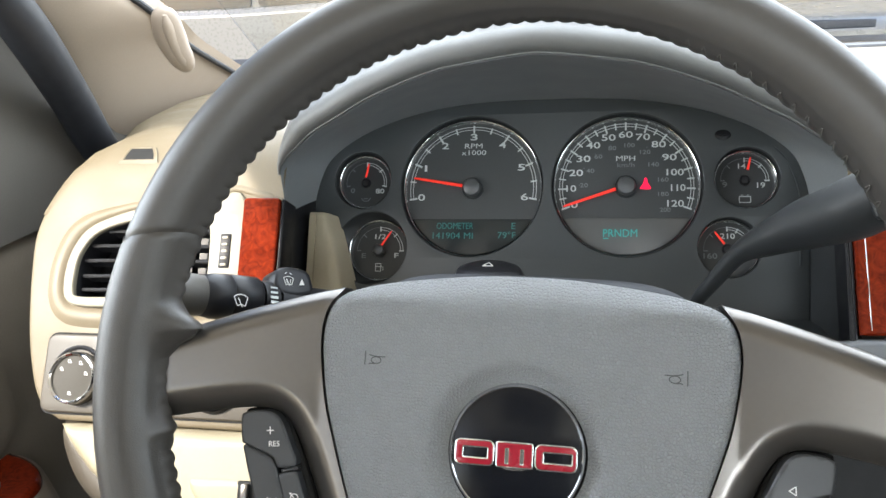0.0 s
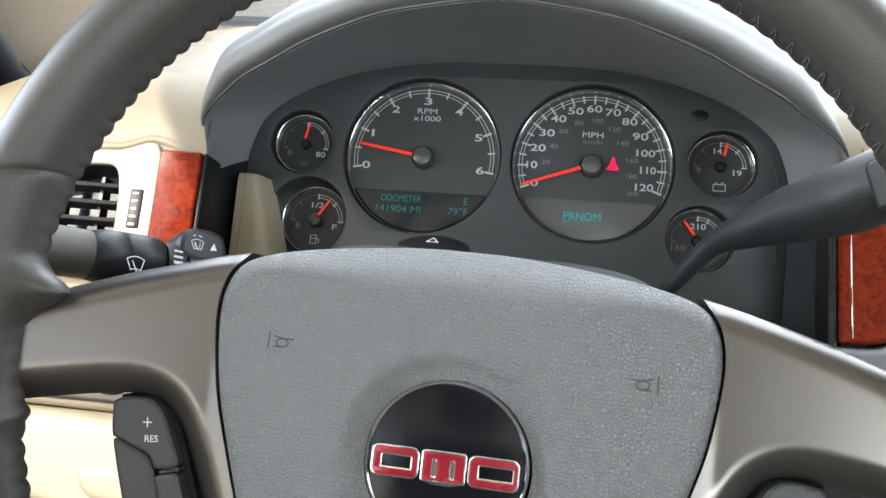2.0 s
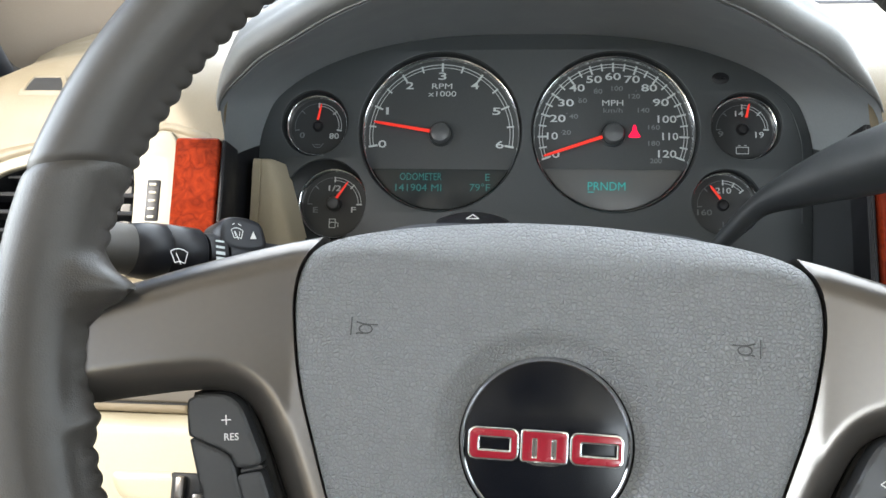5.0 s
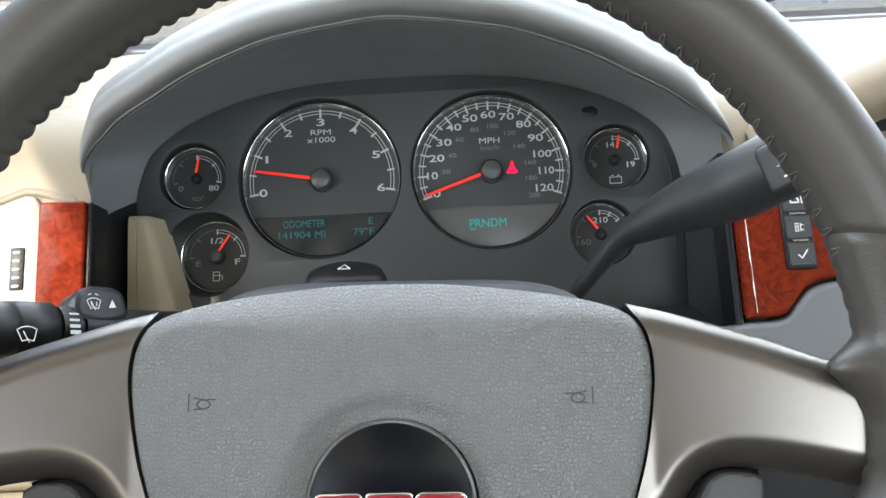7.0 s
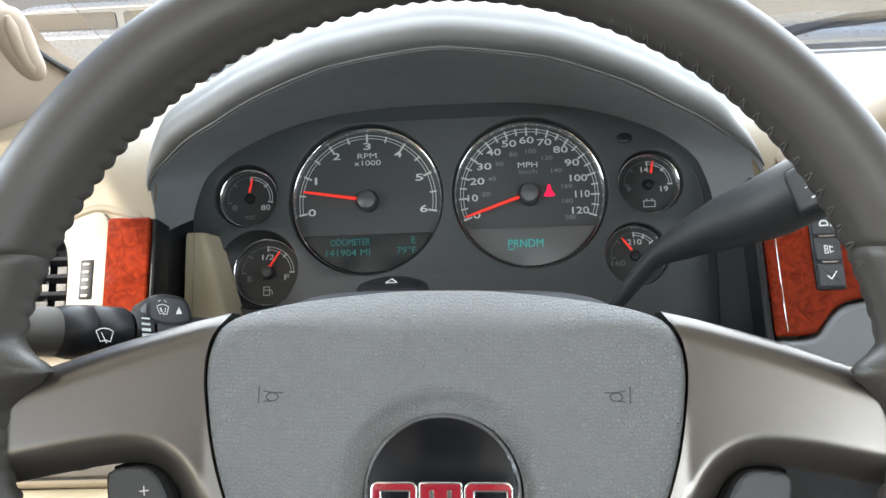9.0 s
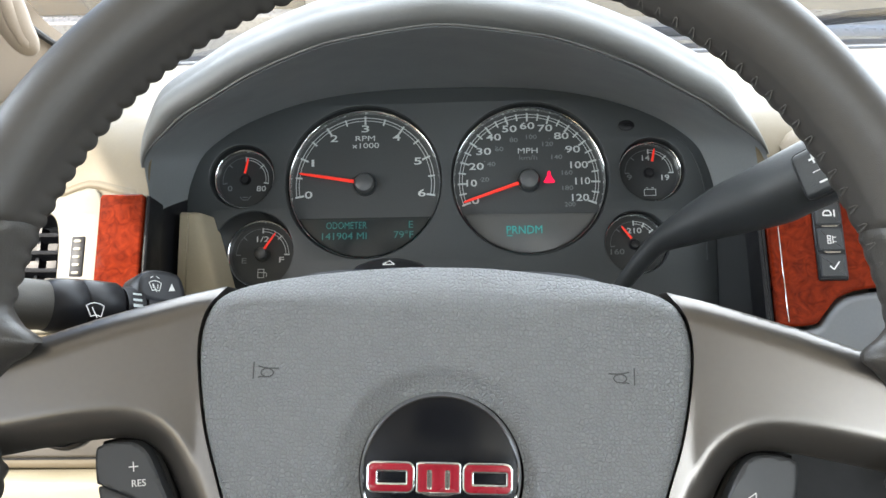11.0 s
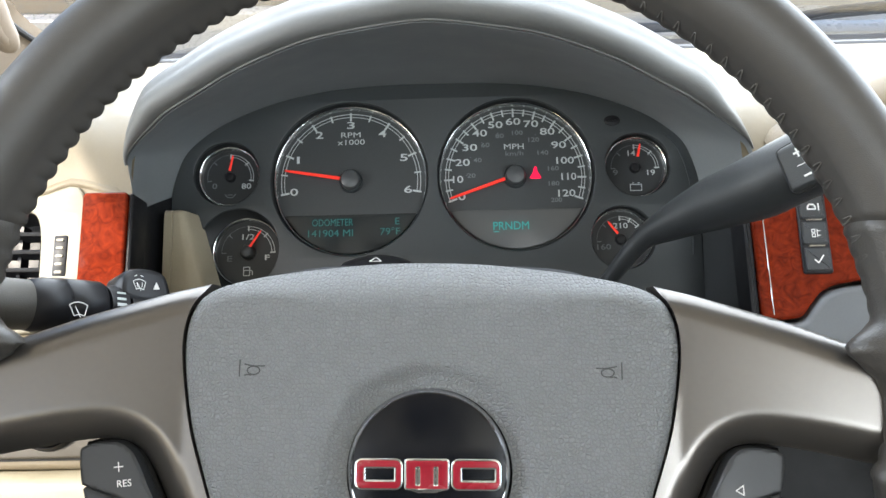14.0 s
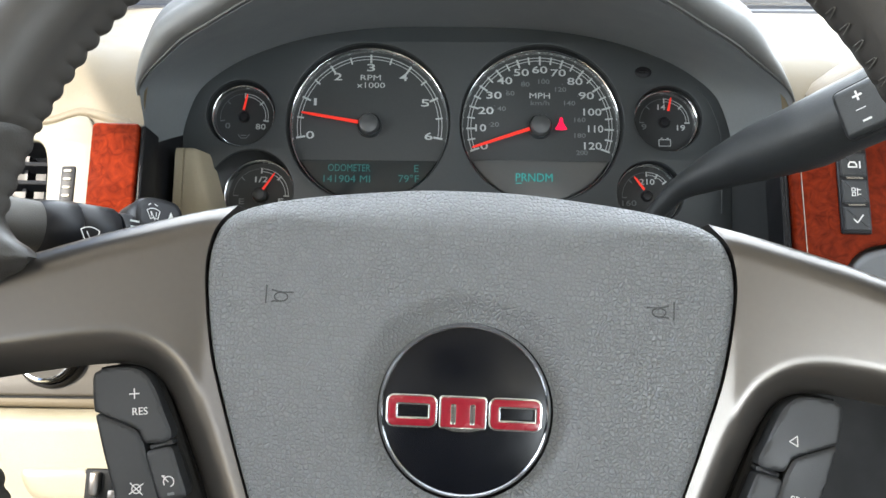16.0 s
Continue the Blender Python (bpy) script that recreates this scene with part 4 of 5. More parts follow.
part("shaded_side_lining", rings([lp[NO - FT - 1:] for lp in loft], False), M_BLACK, hood, "hood side with shade painted in", 60)
bm = rings([[foot(-0.21, -0.125), foot(0.22, -0.125)], [tuple(DIALS @ Vector((-0.21, -0.128, FACE))), tuple(DIALS @ Vector((0.21, -0.128, FACE)))]], False)
part("lower_lining", bm, M_PANEL, hood, "matt dark grey shelf under the dials")

# thin edge, rolled face towards the driver, shallow crease, padded top
LIP_FORM = [(0.0, 0.0), (0.0002, -0.0035), (0.0008, -0.0050), (0.0018, -0.0048), (0.0024, -0.0056), (0.0042, -0.0086), (0.0075, -0.0106), (0.0112, -0.0102), (0.0145, -0.0076), (0.0168, -0.0036), (0.0180, 0.0006),
            (0.0190, 0.0036), (0.0206, 0.0066), (0.0228, 0.0112), (0.0250, 0.0190), (0.0264, 0.0290), (0.0270, 0.0400)]
lip_loops = []
for i, p in enumerate(arch_out):
    if p[2] < (1.3225 if p[0] < 0 else 1.3225):
        continue
    t = Vector(arch_out[min(i + 1, len(arch_out) - 1)] - arch_out[max(i - 1, 0)])
    t.y = 0
    t.normalize()
    nrm = Vector((0, 1, 0)).cross(t)
    if nrm.z < 0:
        nrm = -nrm
    p = Vector(p)
    k = 1 - 0.95 * (step(1.358, 1.320, p.z) if p.x < 0 else step(1.364, 1.323, p.z))
    lp = [p + nrm * 0.0003 + Vector((0, 0.004, 0))]
    for h, d in LIP_FORM:
        lp.append(p + nrm * (0.0006 + h * k) + Vector((0, d * k, 0)))
    base = lp[-1]
    for dy, dz in ((0.05, 0.001), (0.12, -0.002), (0.22, -0.012), (0.32, -0.03)):
        lp.append(base + Vector((base.x * 0.03 * dy / 0.1, dy, dz)))
    lip_loops.append(lp)
part("cover", rings(lip_loops, False), M_HOOD, hood, "padded dark grey cover with a rounded lip", 60)

# taupe side trim that slopes from the fascia back to the panel; its bright cream colour stands in for sunlight on it
rows = [(-0.130, 0.0), (-0.095, 0.0), (-0.070, 0.0), (-0.052, 0.0), (-0.046, 0.0004), (-0.0440, 0.0022), (-0.0435, 0.03)]
grid = []
for v, d in rows:
    edge = 0.1944 + 0.307 * (v + 0.042)
    cols = [(0.2062, 0.034), (0.2005, 0.034), (0.1998, 0.0328), (0.1991, 0.034), ((0.1991 + edge) / 2, 0.034), (edge + 0.0015, 0.0338), (edge - 0.0005, 0.0325), (edge - 0.0025, 0.028), (edge - 0.005, 0.019), (edge - 0.0075, 0.009)]
    grid.append([(-x, v, n - d) for x, n in cols])
tr = part("side_trim", rings(grid, False), M_SIDE, hood, "cream side trim, sunlight put into its colour", 50)
tr.data.transform(DIALS)


# ---- dashboard ----
dash = thing("dashboard", FASCIA, "cream dashboard with burl wood trim and a round-cornered air vent", "dashboard")


def world_part(name, bm, mat, parent, label="", smooth=35):
    ob = part(name, bm, mat, parent, label, smooth)
    ob.data.transform(parent.matrix_world.inverted())
    return ob


VENT = smooth_loop([(-0.2700, -0.0150), (-0.2803, -0.0122), (-0.3150, -0.0150), (-0.3489, -0.0220), (-0.3690, -0.0315), (-0.3800, -0.0480), (-0.3825, -0.0650), (-0.3818, -0.0780), (-0.3760, -0.0820),
                    (-0.3400, -0.0815), (-0.2760, -0.0790), (-0.2680, -0.0755), (-0.2650, -0.0650), (-0.2649, -0.0450), (-0.2660, -0.0270)], 4)
TRIM = smooth_loop([(-0.2385, -0.0005), (-0.2700, -0.0008), (-0.3050, -0.0030), (-0.3440, -0.0112), (-0.3720, -0.0225), (-0.3850, -0.0370), (-0.3915, -0.0560), (-0.3917, -0.0760), (-0.3870, -0.0860), (-0.3750, -0.0900),
                    (-0.3400, -0.0905), (-0.2385, -0.0880)], 5)
LEFT = smooth_loop([(-0.4000, 0.0040), (-0.4130, 0.0005), (-0.4215, -0.0080), (-0.4268, -0.0220), (-0.4290, -0.0400), (-0.4268, -0.0763), (-0.4212, -0.1173), (-0.4110, -0.1530), (-0.4000, -0.1715), (-0.3840, -0.1815)], 5, False)
fascia_loop = [tuple(p) for p in LEFT] + [(-0.2165, -0.1830), (-0.2165, 0.0040)]
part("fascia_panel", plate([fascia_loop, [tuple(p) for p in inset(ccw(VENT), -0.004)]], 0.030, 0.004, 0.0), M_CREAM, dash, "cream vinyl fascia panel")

# soft swell round the vent trim
o = ccw([(x + (0.018 if x > -0.24 else 0), y) for x, y in TRIM])
def swell(d, h):
    """The moulding narrows along the top edge."""
    out = []
    for (x0, y0), (x1, y1) in zip(o, inset(o, d)):
        k = 1 - 0.55 * step(-0.035, -0.004, y0)
        out.append((min(x0 + (x1 - x0) * k, -0.2085), y0 + (y1 - y0) * k, h * (1 - 0.4 * step(-0.035, -0.004, y0))))
    return out


part("vent_surround", rings([swell(d, h) for d, h in ((-0.0180, -0.0008), (-0.0145, 0.0012), (-0.0110, 0.0030), (-0.0080, 0.0038), (-0.0050, 0.0034), (-0.0025, 0.0018), (-0.0008, 0.0006), (0.0002, 0.0004))]),
     M_CREAM, dash, "cream moulding round the vent", 60)
part("trim_panel", plate([[tuple(p) for p in TRIM], [tuple(p) for p in VENT]], 0.006, 0.0016, 0.0045), M_CREAM2, dash, "pale cream trim plate")

# vent: box, slats, dividers
vent = part("air_vent", rings([[(x, y, z) for x, y in inset(ccw(VENT), d)] for d, z in ((-0.0004, 0.003), (0.0002, -0.002), (0.001, -0.030))], True, False, True), M_BLACK, dash, "black air vent")
for v in (-0.0260, -0.0385, -0.0510, -0.0640, -0.0755):
    x0, x1 = -0.3800, -0.2655
    if v > -0.03:
        x0 = -0.3600
    elif v > -0.045:
        x0 = -0.3740
    elif v < -0.075:
        x0 = -0.3790
    part("slat", joined([tube([(x0, v, -0.004), ((x0 + x1) / 2, v + 0.0006, -0.003), (x1, v, -0.004)], 0.0017, 8, 1.0),
                         rings([[(x0, v + 0.001, -0.004), (x1, v + 0.001, -0.004)], [(x0, v - 0.003, -0.016), (x1, v - 0.003, -0.016)]], False)]), M_BLACK, vent, "black louvre")
for x in (-0.352, -0.318, -0.288):
    part("divider", block(x - 0.0012, x + 0.0012, -0.081, -0.018, -0.022, -0.012), M_BLACK, vent)
wheel_v = part("thumbwheel", block(-0.2556, -0.2462, -0.0572, -0.0290, 0.0030, 0.0056, 0.0012), M_BLACK, dash, "black vent thumbwheel")
for v in np.linspace(-0.0545, -0.0325, 5):
    part("rib", pillow(rounded(-0.2536, -0.2482, v - 0.0011, v + 0.0011, 0.0009, 3), [(0, 0.0055), (0.0003, 0.0064)]), M_CREAM2, wheel_v, "pale raised rib")

# burl strip beside the vent, with its dark return
part("wood_trim", pillow(rounded(-0.2378, -0.2070, -0.090, 0.0002, 0.0030, 4), [(0, 0.001), (0, 0.0050), (0.0004, 0.0060), (0.0014, 0.0066)]), M_WOOD, dash, "glossy red-brown burl wood strip", 12)
part("trim_return", pillow(rounded(-0.2068, -0.2040, -0.092, -0.0005, 0.001, 3), [(0, -0.012), (0, 0.0030), (0.0010, 0.0040)], -0.02), M_BLACK, dash, "black return beside the wood")

# switch panel with knobs
part("switch_panel", plate([rounded(-0.3995, -0.2060, -0.1755, -0.1130, 0.008)], 0.008, 0.0018, 0.0035), M_TAUPE, dash, "taupe plastic switch panel")
part("switch_panel_gap", plate([rounded(-0.4010, -0.2050, -0.1770, -0.1115, 0.009)], 0.002, 0.0, 0.0006), M_GAP, dash, "dark joint round the switch panel")


def knob(cx, cy, r, icons):
    k = part("knob", lathe([(r * 1.02, 0.0030), (r * 1.02, 0.008), (r * 0.98, 0.0120), (r * 0.95, 0.0128)], 48, cx, cy), M_TAUPE, dash, "round taupe rotary switch")
    part("chrome_ring", lathe([(r * 1.00, 0.0100), (r * 0.985, 0.0132), (r * 0.93, 0.0144), (r * 0.865, 0.0134), (r * 0.845, 0.0112)], 64, cx, cy), M_CHROME, k, "bright chrome ring")
    part("cap", lathe([(0.0001, 0.0124), (r * 0.5, 0.0123), (r * 0.86, 0.0118)], 48, cx, cy), M_KNOB, k, "dark taupe cap")
    if icons:
        m = []
        for a, rr in ((145, 0.58), (105, 0.66), (62, 0.66), (18, 0.62), (-92, 0.58)):
            x, y = cx + r * rr * math.cos(radians(a)), cy + r * rr * math.sin(radians(a))
            m.append(strokes([arc(x, y, 0.0012, 60, 400, 10), [(x + 0.0008, y - 0.0011), (x + 0.0020, y - 0.0011)]], 0.00024, 0.0127))
        part("symbols", joined(m), M_ICON, k, "small white printed symbols", 0)
    return k


part("knob_seat", lathe([(0.0240, 0.0030), (0.0236, 0.0050), (0.0222, 0.0062), (0.0205, 0.0050)], 48, -0.3680, -0.1455), M_BLACK, dash, "dark seat of the rotary switch")
knob(-0.3668, -0.1480, 0.0205, True)
part("knob_seat", lathe([(0.0225, 0.0030), (0.0222, 0.0060), (0.0205, 0.0080), (0.0185, 0.0050)], 48, -0.2490, -0.1485), M_BLACK, dash, "dark seat of the rotary switch")
knob(-0.2495, -0.1490, 0.0185, False)

# lower knee panel
KNEE = smooth_loop([(-0.3790, -0.1840), (-0.3660, -0.2010), (-0.3430, -0.2230), (-0.3100, -0.2400), (-0.2700, -0.2495), (-0.2300, -0.2525), (-0.1600, -0.2545)], 5, False)
def soft_plate(loop, top, roll, drop, spacing, skirt):
    """A sheet with a rounded edge: falls by drop within roll of its outline."""
    o = ccw(loop)
    return domed(o, lambda u, v: top - drop * (1 - min(edge_distance(o, u, v)[0] / roll, 1)) ** 2.2, spacing, skirt)


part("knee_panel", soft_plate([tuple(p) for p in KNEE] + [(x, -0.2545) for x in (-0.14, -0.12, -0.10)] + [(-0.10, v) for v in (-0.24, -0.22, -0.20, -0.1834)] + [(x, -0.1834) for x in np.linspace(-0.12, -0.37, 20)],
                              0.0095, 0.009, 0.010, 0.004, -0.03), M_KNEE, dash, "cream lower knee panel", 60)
# taupe side, darker than the panel: shade is put into the colour
part("knee_side", soft_plate(smooth_loop([(-0.3960, -0.1830), (-0.3920, -0.2050), (-0.3750, -0.2330), (-0.3450, -0.2560), (-0.3050, -0.2700), (-0.2, -0.280), (-0.1, -0.282), (-0.1, -0.20), (-0.2500, -0.192), (-0.385, -0.1815)], 4),
                             -0.008, 0.02, 0.020, 0.006, -0.09), M_TAUPE, dash, "knee panel underside, shade put into its taupe", 60)
part("release_recess", soft_plate(smooth_loop([(-0.2600, -0.2205), (-0.2520, -0.2165), (-0.2000, -0.2150), (-0.1900, -0.2170), (-0.1900, -0.2380), (-0.2380, -0.2400), (-0.2540, -0.2330)], 4),
                                  0.0112, 0.006, 0.003, 0.003, 0.006), M_KNEE, dash, "cream hand recess", 60)
rel = part("release_lever", block(-0.2200, -0.1900, -0.2385, -0.2175, 0.0090, 0.0115, 0.002), M_GAP, dash, "dark latch opening")
part("latch", block(-0.2150, -0.2090, -0.2330, -0.2190, 0.0112, 0.0160, 0.0015), M_SATIN, rel, "metal latch")
part("latch", block(-0.2040, -0.1970, -0.2360, -0.2290, 0.0112, 0.0150, 0.0015), M_SATIN, rel, "metal latch")

# top of the dashboard
TOP_Y = [0.2510, 0.2568, 0.2600, 0.2640, 0.2685, 0.2740, 0.2810, 0.2900, 0.3020, 0.320, 0.35, 0.52, 0.65, 0.80, 0.93]
TOP_Z = [1.2932, 1.3030, 1.3092, 1.3158, 1.3225, 1.3292, 1.3358, 1.3415, 1.3462, 1.3493, 1.3505, 1.3500, 1.3480, 1.3440, 1.3400]


def dash_z(x, y):
    zf = float(np.interp(y, TOP_Y, TOP_Z))
    dl = max(0, (-0.34 - x) / 0.085)
    zl = 1.3535 - 0.05 * dl ** 2.2
    return -math.log(math.exp(-300 * (zf - 1.3)) + math.exp(-300 * (zl - 1.3))) / 300 + 1.3


ys = TOP_Y[:11] + [0.42, 0.52, 0.65, 0.80, 0.93]
xs = [-0.430, -0.427, -0.422, -0.414, -0.404, -0.39, -0.37, -0.345, -0.32, -0.29, -0.26, -0.23, -0.2065]
EDGE = dict(zip(ys, (0.86, 0.84, 0.84, 0.85, 0.86, 0.88, 0.90, 0.92, 0.94, 0.96, 0.98)))       # the front corner is drawn in


def drawn_in(x, y):
    x = -0.385 + (x + 0.385) * EDGE.get(y, 1.0) if x < -0.385 else x
    return x - (0.06 * step(0.36, 0.46, y) if x < -0.33 else 0)


world_part("top_pad", rings([[(drawn_in(x, y), y, dash_z(x, y)) for x in xs] for y in ys], False), M_CREAM, dash, "cream vinyl top pad", 60)
xs2 = list(np.linspace(-0.205, 1.25, 30))
world_part("top_pad", rings([[(x, y, dash_z(x, y) - 0.0004) for x in xs2] for y in [0.42, 0.52, 0.65, 0.80, 0.93]], False), M_CREAM, dash, "cream vinyl top pad", 60)
xs3 = [0.2138] + list(np.linspace(0.222, 1.25, 30))
world_part("top_pad", rings([[(x, y, dash_z(x, y)) for x in xs3] for y in ys[:12]], False), M_CREAM, dash, "cream vinyl top pad", 60)
def on_top(x, y, up):
    return (x, y, dash_z(x, y) + up)


SLOT = ((-0.3570, 0.2760), (-0.3410, 0.2760), (-0.3250, 0.2760), (-0.3270, 0.2815), (-0.3310, 0.2875), (-0.3420, 0.2875), (-0.3530, 0.2875), (-0.3550, 0.2815))


def slot_ring(grow, up):
    cx, cy = -0.3415, 0.2817
    return [on_top(cx + (x - cx) * grow, cy + (y - cy) * grow, up) for x, y in SLOT]


world_part("defroster_slot", rings([slot_ring(1.20, -0.001), slot_ring(1.12, 0.0016), slot_ring(0.92, 0.0020), slot_ring(0.86, 0.0008)], True), M_CREAM, dash, "cream frame of the side defroster")
world_part("slot_opening", rings([slot_ring(0.93, 0.0012), slot_ring(0.05, 0.0012)], True, False, True), M_GAP, dash, "dark defroster opening")

# right of the cluster: burl panel with buttons, grey lower bolster, cream fascia
RW = smooth_loop([(0.2135, 0.0100), (0.2138, -0.0350), (0.2142, -0.0975)], 3, False)
RB = smooth_loop([(0.2142, -0.0978), (0.2376, -0.0966), (0.2455, -0.0895), (0.2543, -0.0800), (0.2660, -0.0750), (0.2860, -0.0725)], 4, False)
right_loop = [tuple(p) for p in RW] + [tuple(p) for p in RB[1:]] + [(0.2860, 0.0100)]
part("wood_trim", pillow(right_loop, [(0, 0.001), (0, 0.0044), (0.0006, 0.0056), (0.0018, 0.0062)]), M_WOOD, dash, "glossy red-brown burl wood panel with buttons", 12)
# highlight along the wood's bevel, drawn as a thin chrome line
part("bevel_highlight", tube([(0.2205, 0.005, 0.0062), (0.2207, -0.035, 0.0062), (0.2214, -0.0945, 0.0062)], 0.0004, 6), M_CHROME, dash, "highlight line added on the wood")
part("trim_return", pillow(rounded(0.2085, 0.2132, -0.110, 0.012, 0.001, 3), [(0, -0.012), (0, 0.0030), (0.0010, 0.0036)], -0.02), M_BLACK, dash, "black return beside the wood")
part("bright_strip", pillow(rounded(0.2866, 0.2905, -0.10, 0.010, 0.001, 3), [(0, 0.001), (0.0006, 0.0056), (0.0014, 0.0060)]), M_SATIN, dash, "satin silver strip")
LOWR = [(0.2050, -0.1010)] + [(x, y - 0.0016) for x, y in RB] + [(0.36, -0.0750), (0.36, -0.150), (0.13, -0.150), (0.13, -0.1010)]
part("bolster", pillow(LOWR, [(0, -0.01), (0.0006, 0.0020), (0.002, 0.0052), (0.005, 0.0070)], -0.03), M_BOLSTER, dash, "grey vinyl lower bolster", 60)
part("lower_panel", pillow([(0.13, -0.1515), (0.13, -0.30), (0.40, -0.30), (0.40, -0.1515)], [(0, -0.02), (0.001, -0.014), (0.004, -0.012)], -0.04), M_GAP, dash, "black lower dash panel", 60)
part("stack_panel", plate([rounded(0.2915, 0.62, -0.24, 0.040, 0.004)], 0.030, 0.003, 0.0), M_BLACK, dash, "black centre stack panel")
part("fascia_panel", plate([rounded(0.622, 1.20, -0.24, 0.012, 0.004)], 0.030, 0.003, 0.0), M_CREAM, dash, "cream vinyl fascia panel")
strip = part("button_strip", pillow(rounded(0.2432, 0.2622, -0.0682, 0.0100, 0.0015, 3), [(0, 0.004), (0, 0.0075), (0.0006, 0.0082)]), M_BLACK, dash, "black column of information buttons")
for i, v in enumerate((-0.0668, -0.0492, -0.0316, -0.0140)):
    x0 = 0.2441
    part("button", pillow(rounded(x0, x0 + 0.0172, v, v + 0.0160, 0.0016, 4), [(0, 0.0070), (0.0004, 0.0090), (0.0012, 0.0096)]), M_BUTTON, strip, "dark grey push button")
    if i < 3:
        part("divider_bar", pillow(rounded(x0 + 0.0030, x0 + 0.0142, v + 0.0163, v + 0.0173, 0.0004, 3), [(0, 0.0080), (0.0003, 0.0100)]), M_CHROME, strip, "thin bright bar")
bx, bz = 0.2532, 0.0098
part("symbol", strokes([[(bx - 0.0030, -0.0592), (bx - 0.0008, -0.0614), (bx + 0.0030, -0.0564)]], 0.0004, bz), M_ICON, strip, "white check mark", 0)
part("symbol", strokes([[(bx - 0.0028, -0.0440), (bx - 0.0028, -0.0420), (bx - 0.0008, -0.0420), (bx - 0.0008, -0.0440), (bx - 0.0028, -0.0440)], [(bx - 0.0028, -0.0390), (bx - 0.0008, -0.0390), (bx - 0.0008, -0.0410), (bx - 0.0028, -0.0410), (bx - 0.0028, -0.0390)], [(bx + 0.0006, -0.0400), (bx + 0.0026, -0.0400)], [(bx + 0.0006, -0.0430), (bx + 0.0026, -0.0430)], [(bx + 0.0006, -0.0440), (bx + 0.0006, -0.0390)]], 0.00026, bz), M_ICON, strip, "white page symbol", 0)
part("symbol", strokes([[(bx - 0.0038, -0.0252), (bx - 0.0038, -0.0236), (bx - 0.0026, -0.0220), (bx + 0.0002, -0.0220), (bx + 0.0013, -0.0236), (bx + 0.0013, -0.0252), (bx - 0.0038, -0.0252)], [(bx + 0.0034, -0.0258), (bx + 0.0034, -0.0216)]], 0.00050, bz), M_ICON, strip, "white vehicle symbol", 0)
# centre brow over the radio
brow = smooth_loop([(0.2300, 0.270, 1.310), (0.238, 0.262, 1.318), (0.256, 0.250, 1.334), (0.2727, 0.243, 1.3465), (0.2994, 0.238, 1.3600), (0.335, 0.236, 1.372), (0.40, 0.235, 1.382), (0.60, 0.235, 1.387), (0.95, 0.235, 1.385)], 5, False)
BROW = ((0.020, -0.030), (0.004, -0.026), (-0.010, -0.016), (-0.0165, -0.002), (-0.012, 0.0095), (0.0, 0.0160), (0.014, 0.0165), (0.035, 0.010), (0.075, -0.012), (0.13, -0.045))
world_part("centre_brow", rings([[(x, y + dy, z + dz) for x, y, z in brow] for dy, dz in BROW], False), M_TAN, dash, "tan grained padded brow over the centre stack", 60)
world_part("windshield_band", rings([[(x, y, z) for x in (-0.50, 0.3, 1.25)] for y, z in ((0.902, 1.3400), (0.906, 1.3440), (0.930, 1.3450), (0.936, 1.3380))], False), M_RUBBER, dash, "black strip along the windshield base")


# ---- steering column, stalks ----
AX = WHEEL.to_3x3() @ Vector((0, 0, -1))
col_o = WHEEL @ Vector((0, 0.0, -0.03))
UP = WHEEL.to_3x3() @ Vector((0, 1, 0))
RT_ = WHEEL.to_3x3() @ Vector((1, 0, 0))
column = thing("steering_column", pose(0, 0, 0), "dark grey plastic steering column shroud", "steering column")


def shroud_loop(d, hw, top, low, n=56, p=5.0):
    lp = []
    for a in np.linspace(0, 2 * math.pi, n, False):
        c, s = math.cos(a), math.sin(a)
        x = hw * math.copysign(abs(c) ** (2 / p), c)
        y = (top if s > 0 else low) * math.copysign(abs(s) ** (2 / p), s)
        lp.append(tuple(col_o + AX * d + RT_ * x + UP * y))
    return lp


part("shroud", rings([shroud_loop(d, hw, t, l) for d, hw, t, l in ((0.02, 0.070, 0.055, 0.05), (0.022, 0.090, 0.080, 0.07), (0.030, 0.096, 0.0865, 0.08), (0.10, 0.098, 0.0890, 0.08), (0.19, 0.095, 0.0895, 0.08), (0.30, 0.090, 0.088, 0.08))], True, True, False),
     M_RUBBER, column, "matt black shroud", 50)
haz = part("hazard_button", rings([[tuple(Vector((-0.0345 + r * 1.35 * math.cos(a), 0.198 + r * math.sin(a), z))) for a in np.linspace(0, 2 * math.pi, 32, False)]
                                   for r, z in ((0.0190, 1.248), (0.0186, 1.262), (0.0165, 1.2680), (0.011, 1.2708), (0.0003, 1.2717))]), M_BLACK, column, "black hazard button", 60)
hx, hy = -0.0345, 0.198
part("hazard_symbol", tube([(hx - 0.0036, hy - 0.004, 1.2718), (hx + 0.0036, hy - 0.004, 1.2718), (hx, hy + 0.0022, 1.2721), (hx - 0.0036, hy - 0.004, 1.2718)], 0.0004, 5), M_ICON, haz, "white triangle outline")

# turn signal stalk
stalk = thing("turn_signal_stalk", pose(0, 0, 0), "turn signal stalk with wiper controls in grey and black plastic", "stalk")
S_A, S_B = Vector((-0.1125, 0.190, 1.2380)), Vector((-0.2091, 0.080, 1.2957))
sd = (S_B - S_A).normalized()


def on_stalk(d):
    return S_A + sd * d


def stalk_tube(name, ds, rs, mat, label, parent=stalk, flat=1.0):
    return part(name, tube([on_stalk(d) for d in ds], rs, 28, flat), mat, parent, label, 50)


stalk_tube("lever", (0.0, 0.088), (0.010, 0.0115), M_BLACK, "black lever root")
